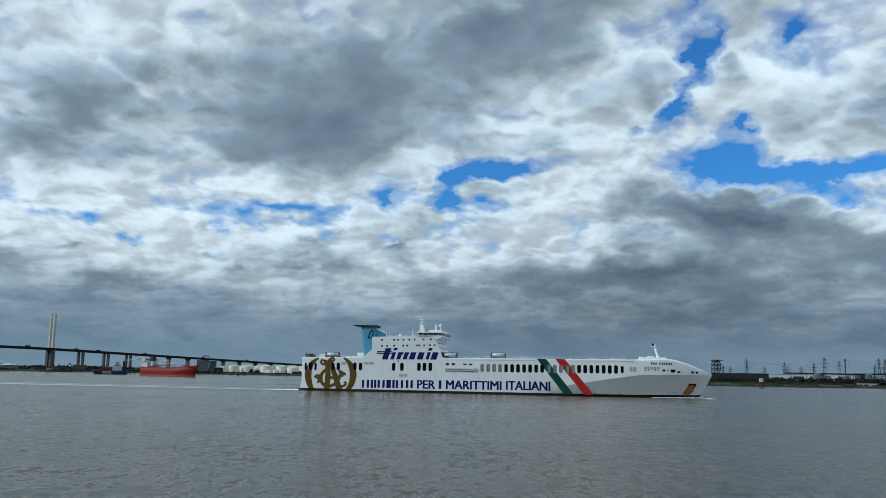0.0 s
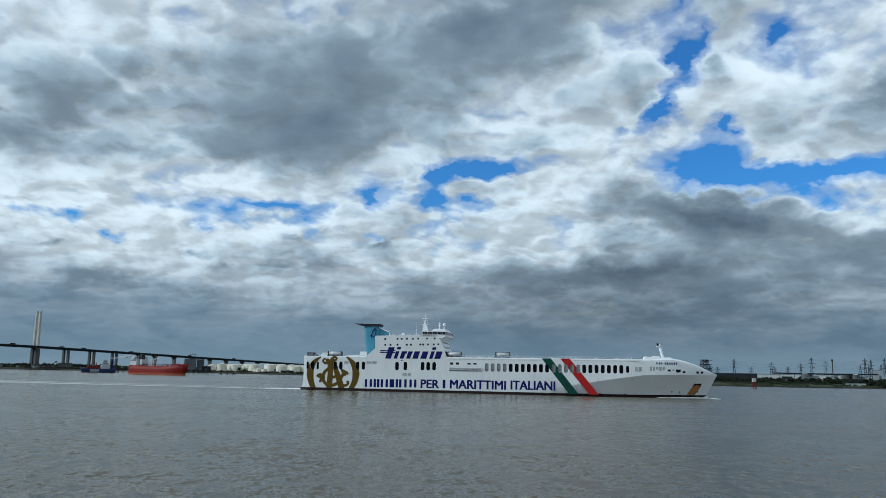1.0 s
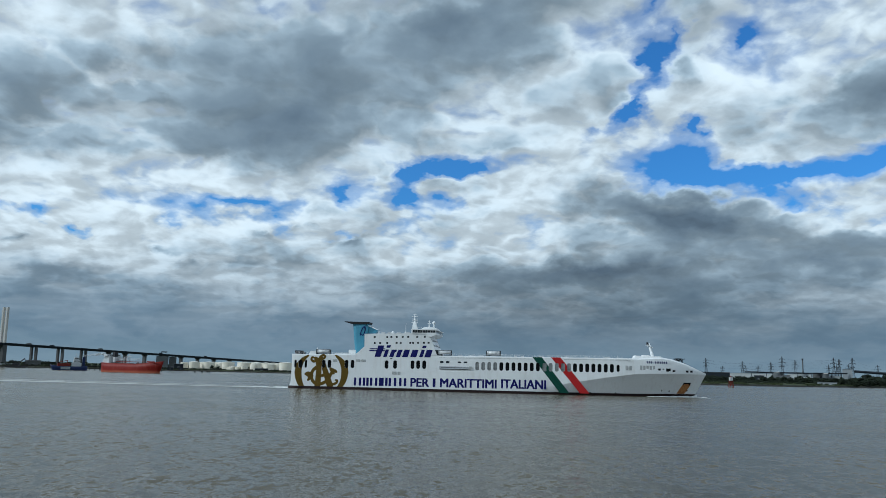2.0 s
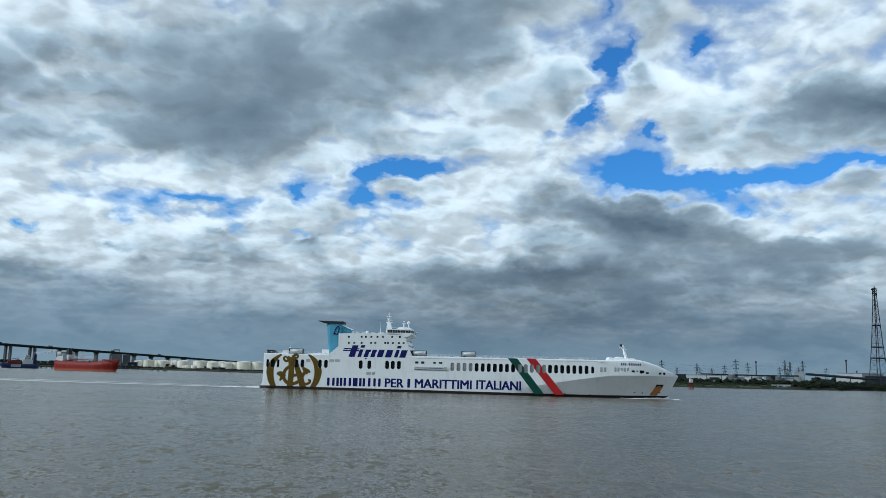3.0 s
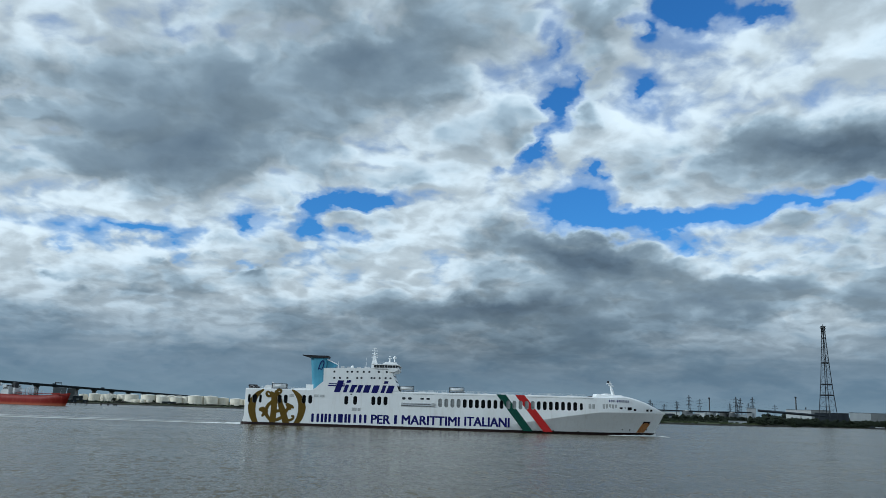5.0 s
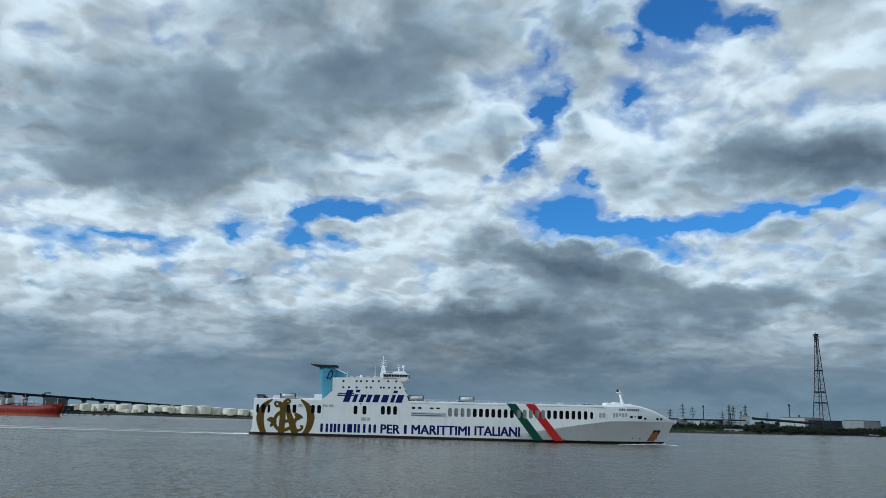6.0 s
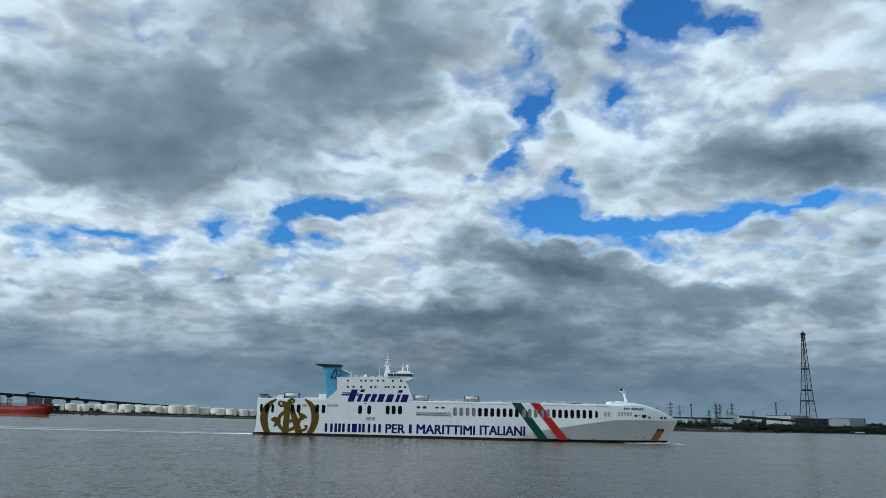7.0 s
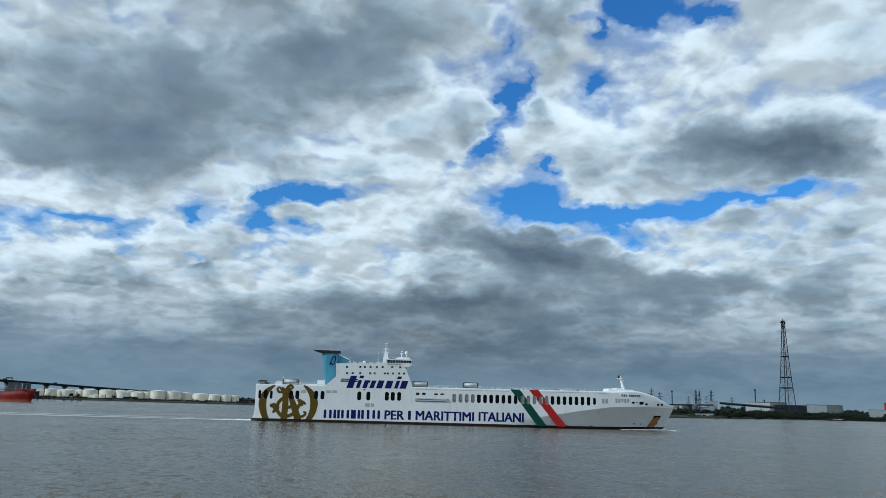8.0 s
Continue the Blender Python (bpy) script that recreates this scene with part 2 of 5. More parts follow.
# ---- materials ----
def surface(name, dark, light, rough=0.6, metal=0.0, scale=1.0, stretch=(1, 1, 1), bump=0.0, bump_scale=8.0, grime=None, grime_amount=0.3, spec=0.2, pale_foot=None):
    """Paint, concrete, earth: two colours broken at two scales, with stains and a fine relief."""
    mat = bpy.data.materials.new(name)
    mat.use_nodes = True
    g = Nodes(mat.node_tree)
    ob = g.vec("MULTIPLY", g.add("ShaderNodeTexCoord").outputs["Object"], stretch)
    rand = g.add("ShaderNodeObjectInfo").outputs["Random"]
    big = g.noise(ob, scale, 5.0, 0.6).outputs["Fac"]
    small = g.noise(ob, scale * 9, 4.0, 0.6).outputs["Fac"]
    f = g.math("ADD", g.math("MULTIPLY", big, 0.65), g.math("MULTIPLY", small, 0.35))
    f = g.math("ADD", f, g.math("MULTIPLY", g.math("SUBTRACT", rand, 0.5), 0.15))
    col = g.ramp(f, [(0.3, dark), (0.7, light)])
    if grime:
        st = g.noise(g.vec("MULTIPLY", ob, (1.0, 1.0, 0.12)), scale * 5, 5.0, 0.65).outputs["Fac"]
        col = g.mix(g.math("MULTIPLY", g.ramp(st, [(0.52, (0, 0, 0)), (0.75, (1, 1, 1))]), grime_amount), col, grime)
    # paler colour towards the foot, its edge broken by noise
    if pale_foot:
        pale, height = pale_foot
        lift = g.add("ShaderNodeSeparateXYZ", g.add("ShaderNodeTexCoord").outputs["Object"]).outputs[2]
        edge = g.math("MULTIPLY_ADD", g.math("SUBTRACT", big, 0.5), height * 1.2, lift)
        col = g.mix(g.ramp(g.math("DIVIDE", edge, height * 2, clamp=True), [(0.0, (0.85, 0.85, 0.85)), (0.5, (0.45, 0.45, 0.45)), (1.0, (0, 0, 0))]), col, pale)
    b = g.add("ShaderNodeBsdfPrincipled")
    g.feed(b.inputs["Base Color"], col)
    b.inputs["Metallic"].default_value = metal
    g.feed(b.inputs["Roughness"], g.math("ADD", rough - 0.08, g.math("MULTIPLY", small, 0.16)))
    b.inputs["Specular IOR Level"].default_value = spec
    if bump:
        bp = g.tree.nodes.new("ShaderNodeBump")
        bp.inputs["Strength"].default_value, bp.inputs["Distance"].default_value = 0.5, bump
        g.feed(bp.inputs["Height"], g.noise(ob, bump_scale, 4.0, 0.6).outputs["Fac"])
        g.feed(b.inputs["Normal"], bp.outputs[0])
    g.add("ShaderNodeOutputMaterial", b.outputs[0])
    return mat


def water_material():
    mat = bpy.data.materials.new("river_water")
    mat.use_nodes = True
    g = Nodes(mat.node_tree)
    p = g.add("ShaderNodeTexCoord").outputs["Object"]
    lanes = g.noise(g.vec("MULTIPLY", p, (0.0035, 0.016, 0)), 1.0, 5.0, 0.6).outputs["Fac"]
    patch = g.noise(g.vec("MULTIPLY", p, (0.0012, 0.004, 0)), 1.0, 3.0, 0.5).outputs["Fac"]
    def slope(across, along, detail, rough):
        return g.vec("SUBTRACT", g.noise(g.vec("MULTIPLY", p, (across, along, 0)), 1.0, detail, rough).outputs["Color"], (0.5, 0.5, 0.5))

    swell, chop, ripple = slope(0.10, 0.06, 3.0, 0.5), slope(0.80, 0.42, 3.0, 0.55), slope(2.6, 1.5, 3.0, 0.6)
    gust = g.ramp(lanes, [(0.35, (0.7, 0.7, 0.7)), (0.65, (1.35, 1.35, 1.35))])
    tilt = g.vec("ADD", g.vec("MULTIPLY", chop, (0.70, 1.05, 0)), g.vec("MULTIPLY", ripple, (0.65, 0.95, 0)))
    tilt = g.vec("MULTIPLY", g.vec("ADD", tilt, g.vec("MULTIPLY", swell, (0.20, 0.40, 0))), gust)
    wavy = g.vec("NORMALIZE", g.vec("ADD", tilt, (0, 0, 1)))
    col = g.ramp(g.math("ADD", g.math("MULTIPLY", lanes, 0.5), g.math("MULTIPLY", patch, 0.5)), [(0.35, (0.078, 0.066, 0.042)), (0.65, (0.106, 0.091, 0.060))])
    b = g.add("ShaderNodeBsdfPrincipled")
    g.feed(b.inputs["Base Color"], col)
    g.feed(b.inputs["Roughness"], g.ramp(lanes, [(0.35, (0.18, 0.18, 0.18)), (0.65, (0.23, 0.23, 0.23))]))
    b.inputs["IOR"].default_value, b.inputs["Specular IOR Level"].default_value = 1.33, 0.32
    g.feed(b.inputs["Normal"], wavy)
    g.add("ShaderNodeOutputMaterial", b.outputs[0])
    return mat


def foam_material():
    mat = bpy.data.materials.new("wake_foam")
    mat.use_nodes = True
    g = Nodes(mat.node_tree)
    p = g.add("ShaderNodeTexCoord").outputs["Object"]
    n = g.noise(g.vec("MULTIPLY", p, (0.035, 0.22, 1)), 1.0, 7.0, 0.7).outputs["Fac"]
    uv = g.add("ShaderNodeSeparateXYZ", g.add("ShaderNodeTexCoord").outputs["UV"])
    side = g.math("SUBTRACT", 1.0, g.math("ABSOLUTE", g.math("MULTIPLY_ADD", uv.outputs[1], 2.0, -1.0)))
    a = g.ramp(g.math("MULTIPLY", n, g.math("MULTIPLY", g.math("POWER", side, 0.5), uv.outputs[0])), [(0.14, (0, 0, 0)), (0.70, (0.75, 0.75, 0.75))])
    b = g.add("ShaderNodeBsdfPrincipled")
    b.inputs["Base Color"].default_value = (0.62, 0.63, 0.61, 1)
    b.inputs["Roughness"].default_value = 0.9
    g.feed(b.inputs["Alpha"], a)
    g.add("ShaderNodeOutputMaterial", b.outputs[0])
    return mat


M_WATER, M_FOAM = water_material(), foam_material()
M_SPRAY = surface("white_spray", (0.55, 0.57, 0.57), (0.8, 0.81, 0.8), 0.9, scale=0.8)
M_WHITE = surface("white_ship_paint", (0.74, 0.75, 0.75), (0.82, 0.83, 0.83), 0.42, scale=0.12, grime=(0.45, 0.38, 0.30), grime_amount=0.22, spec=0.45)
M_GREYWHITE = surface("grey_deck_paint", (0.42, 0.44, 0.46), (0.52, 0.54, 0.56), 0.55, scale=0.3, grime=(0.3, 0.24, 0.2))
M_BOOT = surface("antifouling_paint", (0.014, 0.009, 0.010), (0.03, 0.014, 0.014), 0.6, scale=0.3)
M_NAVY = surface("navy_lettering_paint", (0.004, 0.005, 0.085), (0.008, 0.009, 0.12), 0.45, scale=0.4)
M_GOLD = surface("old_gold_paint", (0.088, 0.052, 0.004), (0.125, 0.077, 0.008), 0.5, scale=0.25)
M_GREEN = surface("green_stripe_paint", (0.006, 0.052, 0.036), (0.011, 0.072, 0.05), 0.45, scale=0.3)
M_RED = surface("red_stripe_paint", (0.34, 0.012, 0.014), (0.44, 0.02, 0.02), 0.45, scale=0.3)
# near-black that stands in for the shade inside openings and recesses
M_DARK = surface("dark_opening", (0.004, 0.005, 0.006), (0.010, 0.011, 0.013), 0.8, scale=0.6, spec=0.1)
M_GLASS = surface("dark_window_glass", (0.02, 0.024, 0.03), (0.04, 0.045, 0.05), 0.12, scale=0.4, spec=0.5)
M_GRILLE = surface("grey_louvre_paint", (0.36, 0.37, 0.37), (0.46, 0.47, 0.46), 0.6, scale=0.8)
M_INNER = surface("inner_deck_shade", (0.18, 0.19, 0.19), (0.28, 0.29, 0.29), 0.7, scale=0.5)
M_BLUE = surface("light_blue_funnel_paint", (0.075, 0.25, 0.36), (0.10, 0.30, 0.42), 0.45, scale=0.2, grime=(0.1, 0.16, 0.2))
M_BLACK = surface("sooty_black_paint", (0.015, 0.016, 0.02), (0.035, 0.036, 0.04), 0.6, scale=0.5)
M_RUST = surface("rust_streaks", (0.13, 0.035, 0.012), (0.50, 0.24, 0.09), 0.8, scale=1.1, stretch=(1.6, 1, 0.25))
M_HULLRED = surface("red_tanker_paint", (0.13, 0.005, 0.003), (0.20, 0.010, 0.005), 0.55, scale=0.05, stretch=(1, 1, 2), grime=(0.50, 0.16, 0.10), grime_amount=0.18, pale_foot=((0.42, 0.13, 0.07), 1.6))
M_DECKRED = surface("red_deck_paint", (0.11, 0.014, 0.011), (0.17, 0.024, 0.017), 0.6, scale=0.2)
M_SHIPBLUE = surface("blue_hull_paint", (0.010, 0.018, 0.06), (0.018, 0.03, 0.09), 0.5, scale=0.2)
# weathered concrete, its colour darkened for the shade on the bridge piers
M_CONC = surface("weathered_concrete", (0.07, 0.074, 0.076), (0.115, 0.118, 0.118), 0.85, scale=0.06, grime=(0.12, 0.12, 0.12))
M_PYLONC = surface("pale_pylon_concrete", (0.44, 0.43, 0.40), (0.55, 0.53, 0.49), 0.8, scale=0.06, grime=(0.25, 0.24, 0.22))
M_STAY = surface("pale_stay_sheath", (0.34, 0.38, 0.42), (0.42, 0.46, 0.5), 0.6, scale=0.1)
M_DECKSTEEL = surface("dark_steel_deck", (0.018, 0.024, 0.032), (0.032, 0.04, 0.05), 0.6, scale=0.1)
M_STEEL = surface("galvanised_lattice_steel", (0.022, 0.026, 0.032), (0.042, 0.047, 0.054), 0.6, metal=0.3, scale=0.2)
M_TANK = surface("cream_tank_paint", (0.74, 0.69, 0.58), (0.86, 0.81, 0.70), 0.6, scale=0.08, grime=(0.4, 0.32, 0.24), grime_amount=0.35)
M_TANKROOF = surface("pale_tank_roof", (0.70, 0.67, 0.60), (0.80, 0.77, 0.71), 0.65, scale=0.1)
M_SILO = surface("grey_silo_cladding", (0.10, 0.11, 0.118), (0.16, 0.168, 0.172), 0.7, scale=0.08)
M_SHED = surface("pale_shed_cladding", (0.24, 0.265, 0.285), (0.32, 0.345, 0.36), 0.6, scale=0.05, stretch=(3, 3, 1))
M_SHEDWHITE = surface("white_shed_cladding", (0.42, 0.44, 0.45), (0.52, 0.54, 0.545), 0.6, scale=0.05)
M_DARKSHED = surface("dark_shed_cladding", (0.012, 0.017, 0.024), (0.022, 0.028, 0.035), 0.7, scale=0.06)
M_REDSHED = surface("red_cladding", (0.30, 0.02, 0.026), (0.40, 0.035, 0.04), 0.6, scale=0.1)
M_GRASS = surface("marsh_grass", (0.022, 0.032, 0.014), (0.060, 0.070, 0.030), 0.95, scale=0.012, stretch=(1, 3, 1), bump=0.4, bump_scale=0.3)
M_MUD = surface("muddy_stone_bank", (0.012, 0.012, 0.010), (0.032, 0.031, 0.026), 0.9, scale=0.08)
M_LEAF = surface("dark_shrub_leaves", (0.005, 0.009, 0.005), (0.018, 0.026, 0.012), 0.8, scale=0.1)
M_WOOD = surface("tarred_jetty_timber", (0.025, 0.023, 0.022), (0.06, 0.055, 0.05), 0.85, scale=0.4)
M_YELLOW = surface("ochre_crane_paint", (0.35, 0.22, 0.06), (0.45, 0.3, 0.1), 0.6, scale=0.3)


# ---- mesh helpers ----
def box(bm, lo, hi, bevel=0.0):
    m = Matrix.LocRotScale([(a + b) / 2 for a, b in zip(lo, hi)], None, [abs(b - a) for a, b in zip(lo, hi)])
    r = bmesh.ops.create_cube(bm, size=1.0, matrix=m)
    if bevel:
        edges = {e for v in r["verts"] for e in v.link_edges}
        bmesh.ops.bevel(bm, geom=list(edges), offset=bevel, segments=2, affect="EDGES", profile=0.7)
    return bm


def rod(bm, a, b, r1, r2=None, n=8):
    a, b = Vector(a), Vector(b)
    turn = (b - a).to_track_quat("Z", "Y").to_matrix().to_4x4()
    bmesh.ops.create_cone(bm, cap_ends=True, segments=n, radius1=r1, radius2=r1 if r2 is None else r2, depth=(b - a).length,
                          matrix=Matrix.Translation((a + b) / 2) @ turn)
    return bm


def slab(bm, outline, y0, y1):
    """A flat plate in the x-z plane from an outline, between y0 and y1."""
    front = [bm.verts.new((x, y0, z)) for x, z in outline]
    back = [bm.verts.new((x, y1, z)) for x, z in outline]
    bm.faces.new(front)
    bm.faces.new(back[::-1])
    n = len(front)
    for i in range(n):
        bm.faces.new((front[i], back[i], back[(i + 1) % n], front[(i + 1) % n]))
    return bm


def rounded(x, z, w, h, r=None, n=4):
    """The outline of an upright oblong with rounded corners."""
    r = min(w, h) / 2 if r is None else r
    out = []
    for cx, cz, a0 in ((x + w / 2 - r, z + h / 2 - r, 0), (x - w / 2 + r, z + h / 2 - r, 90), (x - w / 2 + r, z - h / 2 + r, 180), (x + w / 2 - r, z - h / 2 + r, 270)):
        for k in range(n + 1):
            a = radians(a0 + 90 * k / n)
            out.append((cx + r * math.cos(a), cz + r * math.sin(a)))
    return out


def finish(bm, name, material, smooth=False):
    bmesh.ops.recalc_face_normals(bm, faces=bm.faces)
    me = bpy.data.meshes.new(name)
    bm.to_mesh(me)
    bm.free()
    for f in me.polygons:
        f.use_smooth = smooth
    me.materials.append(material)
    return me


def part(name, bm, material, parent, label="", smooth=False):
    me = bm if isinstance(bm, bpy.types.Mesh) else finish(bm, name, material, smooth)
    ob = new(name, me)
    ob.parent = parent
    if label:
        ob["label"] = label
    return ob


def thing(name, m, label, category, group="", kind=""):
    ob = new(name)
    ob.matrix_world = m
    return tagged(ob, label, category, group, kind)


B = bmesh.new


# ---- water and land ----
def make_water():
    bm = B()
    bmesh.ops.create_grid(bm, x_segments=8, y_segments=8, size=4800)
    me = finish(bm, "water", M_WATER)
    return tagged(new("water", me), "grey-brown rippled tidal river water", "water", kind="structure")


make_water()


def shore(a):
    """The distance of the far waterline in the bearing a, in degrees."""
    return float(np.interp(a, (-75, -32, -20, -12, -3, 6, 15, 21, 26, 30, 34, 38, 50, 75), (2600, 1640, 1600, 1500, 1330, 1200, 1070, 1070, 1110, 1250, 1450, 1520, 1700, 2600)))


def polar(a, r, z=0.0):
    return Vector((r * math.sin(radians(a)), r * math.cos(radians(a)), z))


def make_land():
    bm = B()
    steps = ((0, -1.5), (6, 0.4), (14, 2.0), (24, 3.0), (80, 3.6), (250, 5.0), (600, 7.0), (1200, 8.5), (2300, 10.0))
    rows = []
    for i in range(301):
        a = -75 + i * 0.5
        r0 = shore(a)
        rows.append([bm.verts.new(polar(a, min(r0 + d + (noise.noise((a * 0.9, 3.1, 0)) * 5), 4700), z + (noise.noise((a * 0.4, d * 0.01, 5)) * z * 0.25)))
                     for d, z in steps])
    for p, q in zip(rows, rows[1:]):
        for k in range(len(steps) - 1):
            f = bm.faces.new((p[k], p[k + 1], q[k + 1], q[k]))
            f.material_index = 1 if k < 2 else 0
    me = finish(bm, "ground", M_GRASS, True)
    me.materials.append(M_MUD)
    return tagged(new("ground", me), "low green marsh and muddy stone river bank", "ground", kind="structure")


make_land()

# ---- the ferry ----
SHIP = Matrix.Translation((-71.9, 442.8, 0)) @ pose(0, 0, 0, 0, 0, -10.3)
SIDE = -13.0
ferry = thing("ferry", SHIP, "long white ferry with gold emblem and green and red stripes", "ship")


def knuckle(x):
    return float(np.interp(x, (0, 118, 131, 159, 175, 186, 210.3), (0.6, 1.2, 3.8, 8.7, 11.0, 11.3, 11.4)))


def deck_top(x):
    return float(np.interp(x, (0, 125, 170, 177, 184, 189, 193, 200, 206, 210.3), (17.5, 18.25, 18.5, 18.8, 19.3, 19.3, 18.5, 16.4, 13.6, 11.8)))


def flare(x):
    return float(np.interp(x, (112, 135, 165), (0.0, 0.38, 0.50)))


def drawn_in(x, z):
    """How much narrower the hull is at the height z than at its knuckle."""
    zk, bk = knuckle(x), beam_knuckle(x)
    return min(flare(x) * max(0.0, zk - z), bk * 0.66 * max(0.0, zk - z) / zk)


def beam_knuckle(x):
    return 13.0 if x < 165 else 13.0 * max(0.0, 1 - ((x - 165) / 45.3) ** 2.1) ** 0.85


def hull_mesh():
    """A box-like hull, drawn in to a raked, flared bow with a knuckle and a rounded whaleback."""
    bm = B()
    xs = [0, 0.6, 2, 6, 20, 40, 60, 80, 100, 118, 124, 131, 138, 145, 152, 159, 165, 170, 175, 180, 184, 188, 192, 196, 199, 202, 204.5, 206.5, 208, 209.2, 210.0, 210.3]
    rings = []
    for x in xs:
        zk, zt, bk = knuckle(x), deck_top(x), beam_knuckle(x)
        stern = 0.35 * max(0, 1 - x / 2.0)
        pts = []
        for z, half in ((-4.0, bk * 0.97 - drawn_in(x, 0) * 1.2), (0.0, bk - drawn_in(x, 0)), (zk, bk), (zk + (zt - zk) * 0.6, bk * (1 if x < 172 else 0.985) - 0.0),
                        (zt - 0.35 * (1 if x < 172 else 2.2), bk - (0.0 if x < 172 else 0.04 * bk + 0.35 * min(1, (x - 172) / 14))), (zt, max(0.0, bk - (0.25 if x < 172 else 0.30 * bk)))):
            rake = 0 if x < 165 else (x - 165) / 45.3 * np.interp(z, (-4, 0, 11.4, 20), (-8.0, -6.2, 0, 0))
            pts.append((x + rake, -max(0.0, half - stern), z))
        rings.append([bm.verts.new(p) for p in pts] + [bm.verts.new((px, -py, pz)) for px, py, pz in pts[::-1]])
    n = len(rings[0])
    for p, q in zip(rings, rings[1:]):
        for k in range(n):
            try:
                bm.faces.new((p[k], p[(k + 1) % n], q[(k + 1) % n], q[k]))
            except ValueError:
                pass
    bm.faces.new(rings[0])
    bm.faces.new(rings[-1][::-1])
    bmesh.ops.remove_doubles(bm, verts=bm.verts, dist=0.005)
    return finish(bm, "hull", M_WHITE)


OPENINGS = []          # x, z, width, height of the oblong openings in the side
for x in (2.1, 7.6):
    OPENINGS.append((x, 12.5, 1.3, 4.0))
OPENINGS.append((4.8, 12.5, 2.2, 4.2))
for x in (17.1, 20.1, 29.1, 32.2):
    OPENINGS.append((x, 12.5 + x * 0.012, 1.9, 4.1))
for x in (50.0, 54.4, 63.4, 66.3, 69.4):
    OPENINGS.append((x, 13.0 + (x - 50) * 0.015, 1.95, 4.2))
ROW = [96.4 + 3.03 * i for i in range(11)] + [130.0 + 3.02 * i for i in range(5)] + [145.0 + 3.0 * i for i in range(8)]
for x in ROW:
    OPENINGS.append((x, 13.15 + (x - 96) * 0.005, 1.9 if x < 165 else 1.5, 4.2 if x < 165 else 3.4))


def cutter_object():
    bm = B()
    for x, z, w, h in OPENINGS:
        slab(bm, rounded(x, z, w, h, w * 0.46), SIDE - 1.0, SIDE + 1.6)
    return new("cutter", finish(bm, "cutter", M_WHITE))


CUTTER = cutter_object()


def pierced(me):
    """The mesh with the openings cut out of it."""
    ob = new("work", me)
    mod = ob.modifiers.new("cut", "BOOLEAN")
    mod.operation, mod.solver, mod.object = "DIFFERENCE", "EXACT", CUTTER
    out = bpy.data.meshes.new_from_object(ob.evaluated_get(bpy.context.evaluated_depsgraph_get()))
    bpy.data.objects.remove(ob)
    out.name = me.name
    return out


hull_data = pierced(hull_mesh())
for poly in hull_data.polygons:
    poly.use_smooth = True
hull_data.set_sharp_from_angle(angle=radians(20))
hull = part("hull", hull_data, M_WHITE, ferry)

# plugs in the cut openings, coloured as the shade of the deck within
for i, (x, z, w, h) in enumerate(OPENINGS):
    pale = 0 <= i - 12 < 4 or 23 <= i - 0 <= 27
    bm = slab(B(), rounded(x, z, w - 0.02, h - 0.02, w * 0.45), SIDE + (0.25 if pale else 0.5), SIDE + 1.55)
    opening = part("opening", bm, M_INNER if pale else M_DARK, hull)
    part("rail", rod(B(), (x - w / 2, SIDE + 0.2, z - h * 0.22), (x + w / 2, SIDE + 0.2, z - h * 0.22), 0.05, n=5), M_STEEL, hull)


def boot_top():
    """The dark red underwater paint that shows along the waterline."""
    bm = B()
    front, back = [], []
    xs = [0.3, 2, 40, 80, 118, 124, 131, 138, 145, 152, 159, 165, 170, 175, 180, 184, 188, 192, 196, 199, 202, 204.5, 206.5, 208, 209.2, 210.2]
    cols = []
    for x in xs:
        zk, bk = knuckle(x), beam_knuckle(x)
        col = []
        for z in (-0.5, 1.25 + 0.35 * max(0, (x - 170) / 40)):
            half = bk - drawn_in(x, max(z, 0)) + 0.07
            rake = 0 if x < 165 else (x - 165) / 45.3 * np.interp(z, (-4, 0, 11.4), (-8.0, -6.2, 0))
            col.append((x + rake + 0.04, -half, z))
        cols.append(col)
    for s in (1, -1):
        grid = [[bm.verts.new((a, b * s, c)) for a, b, c in col] for col in cols]
        inner = [[bm.verts.new((a - 0.3, b * s * 0.97, c)) for a, b, c in col] for col in cols]
        for i in range(len(cols) - 1):
            bm.faces.new((grid[i][0], grid[i + 1][0], grid[i + 1][1], grid[i][1]))
            bm.faces.new((grid[i][1], grid[i + 1][1], inner[i + 1][1], inner[i][1]))
    return bm


part("boot_topping", boot_top(), M_BOOT, hull, "dark red waterline paint")


def proud(name, outline, material, label="", depth=0.04, cut=False):
    me = finish(slab(B(), outline, SIDE - depth, SIDE + 0.1), name, material)
    return part(name, pierced(me) if cut else me, material, hull, label)


# sloping stripes
proud("stripe", [(124.0, 18.2), (128.6, 18.2), (142.2, 0.9), (137.5, 0.9)], M_GREEN, "dark green diagonal stripe", cut=True)
proud("stripe", [(133.2, 18.25), (137.9, 18.25), (152.0, 0.9), (147.4, 0.9)], M_RED, "red diagonal stripe", cut=True)


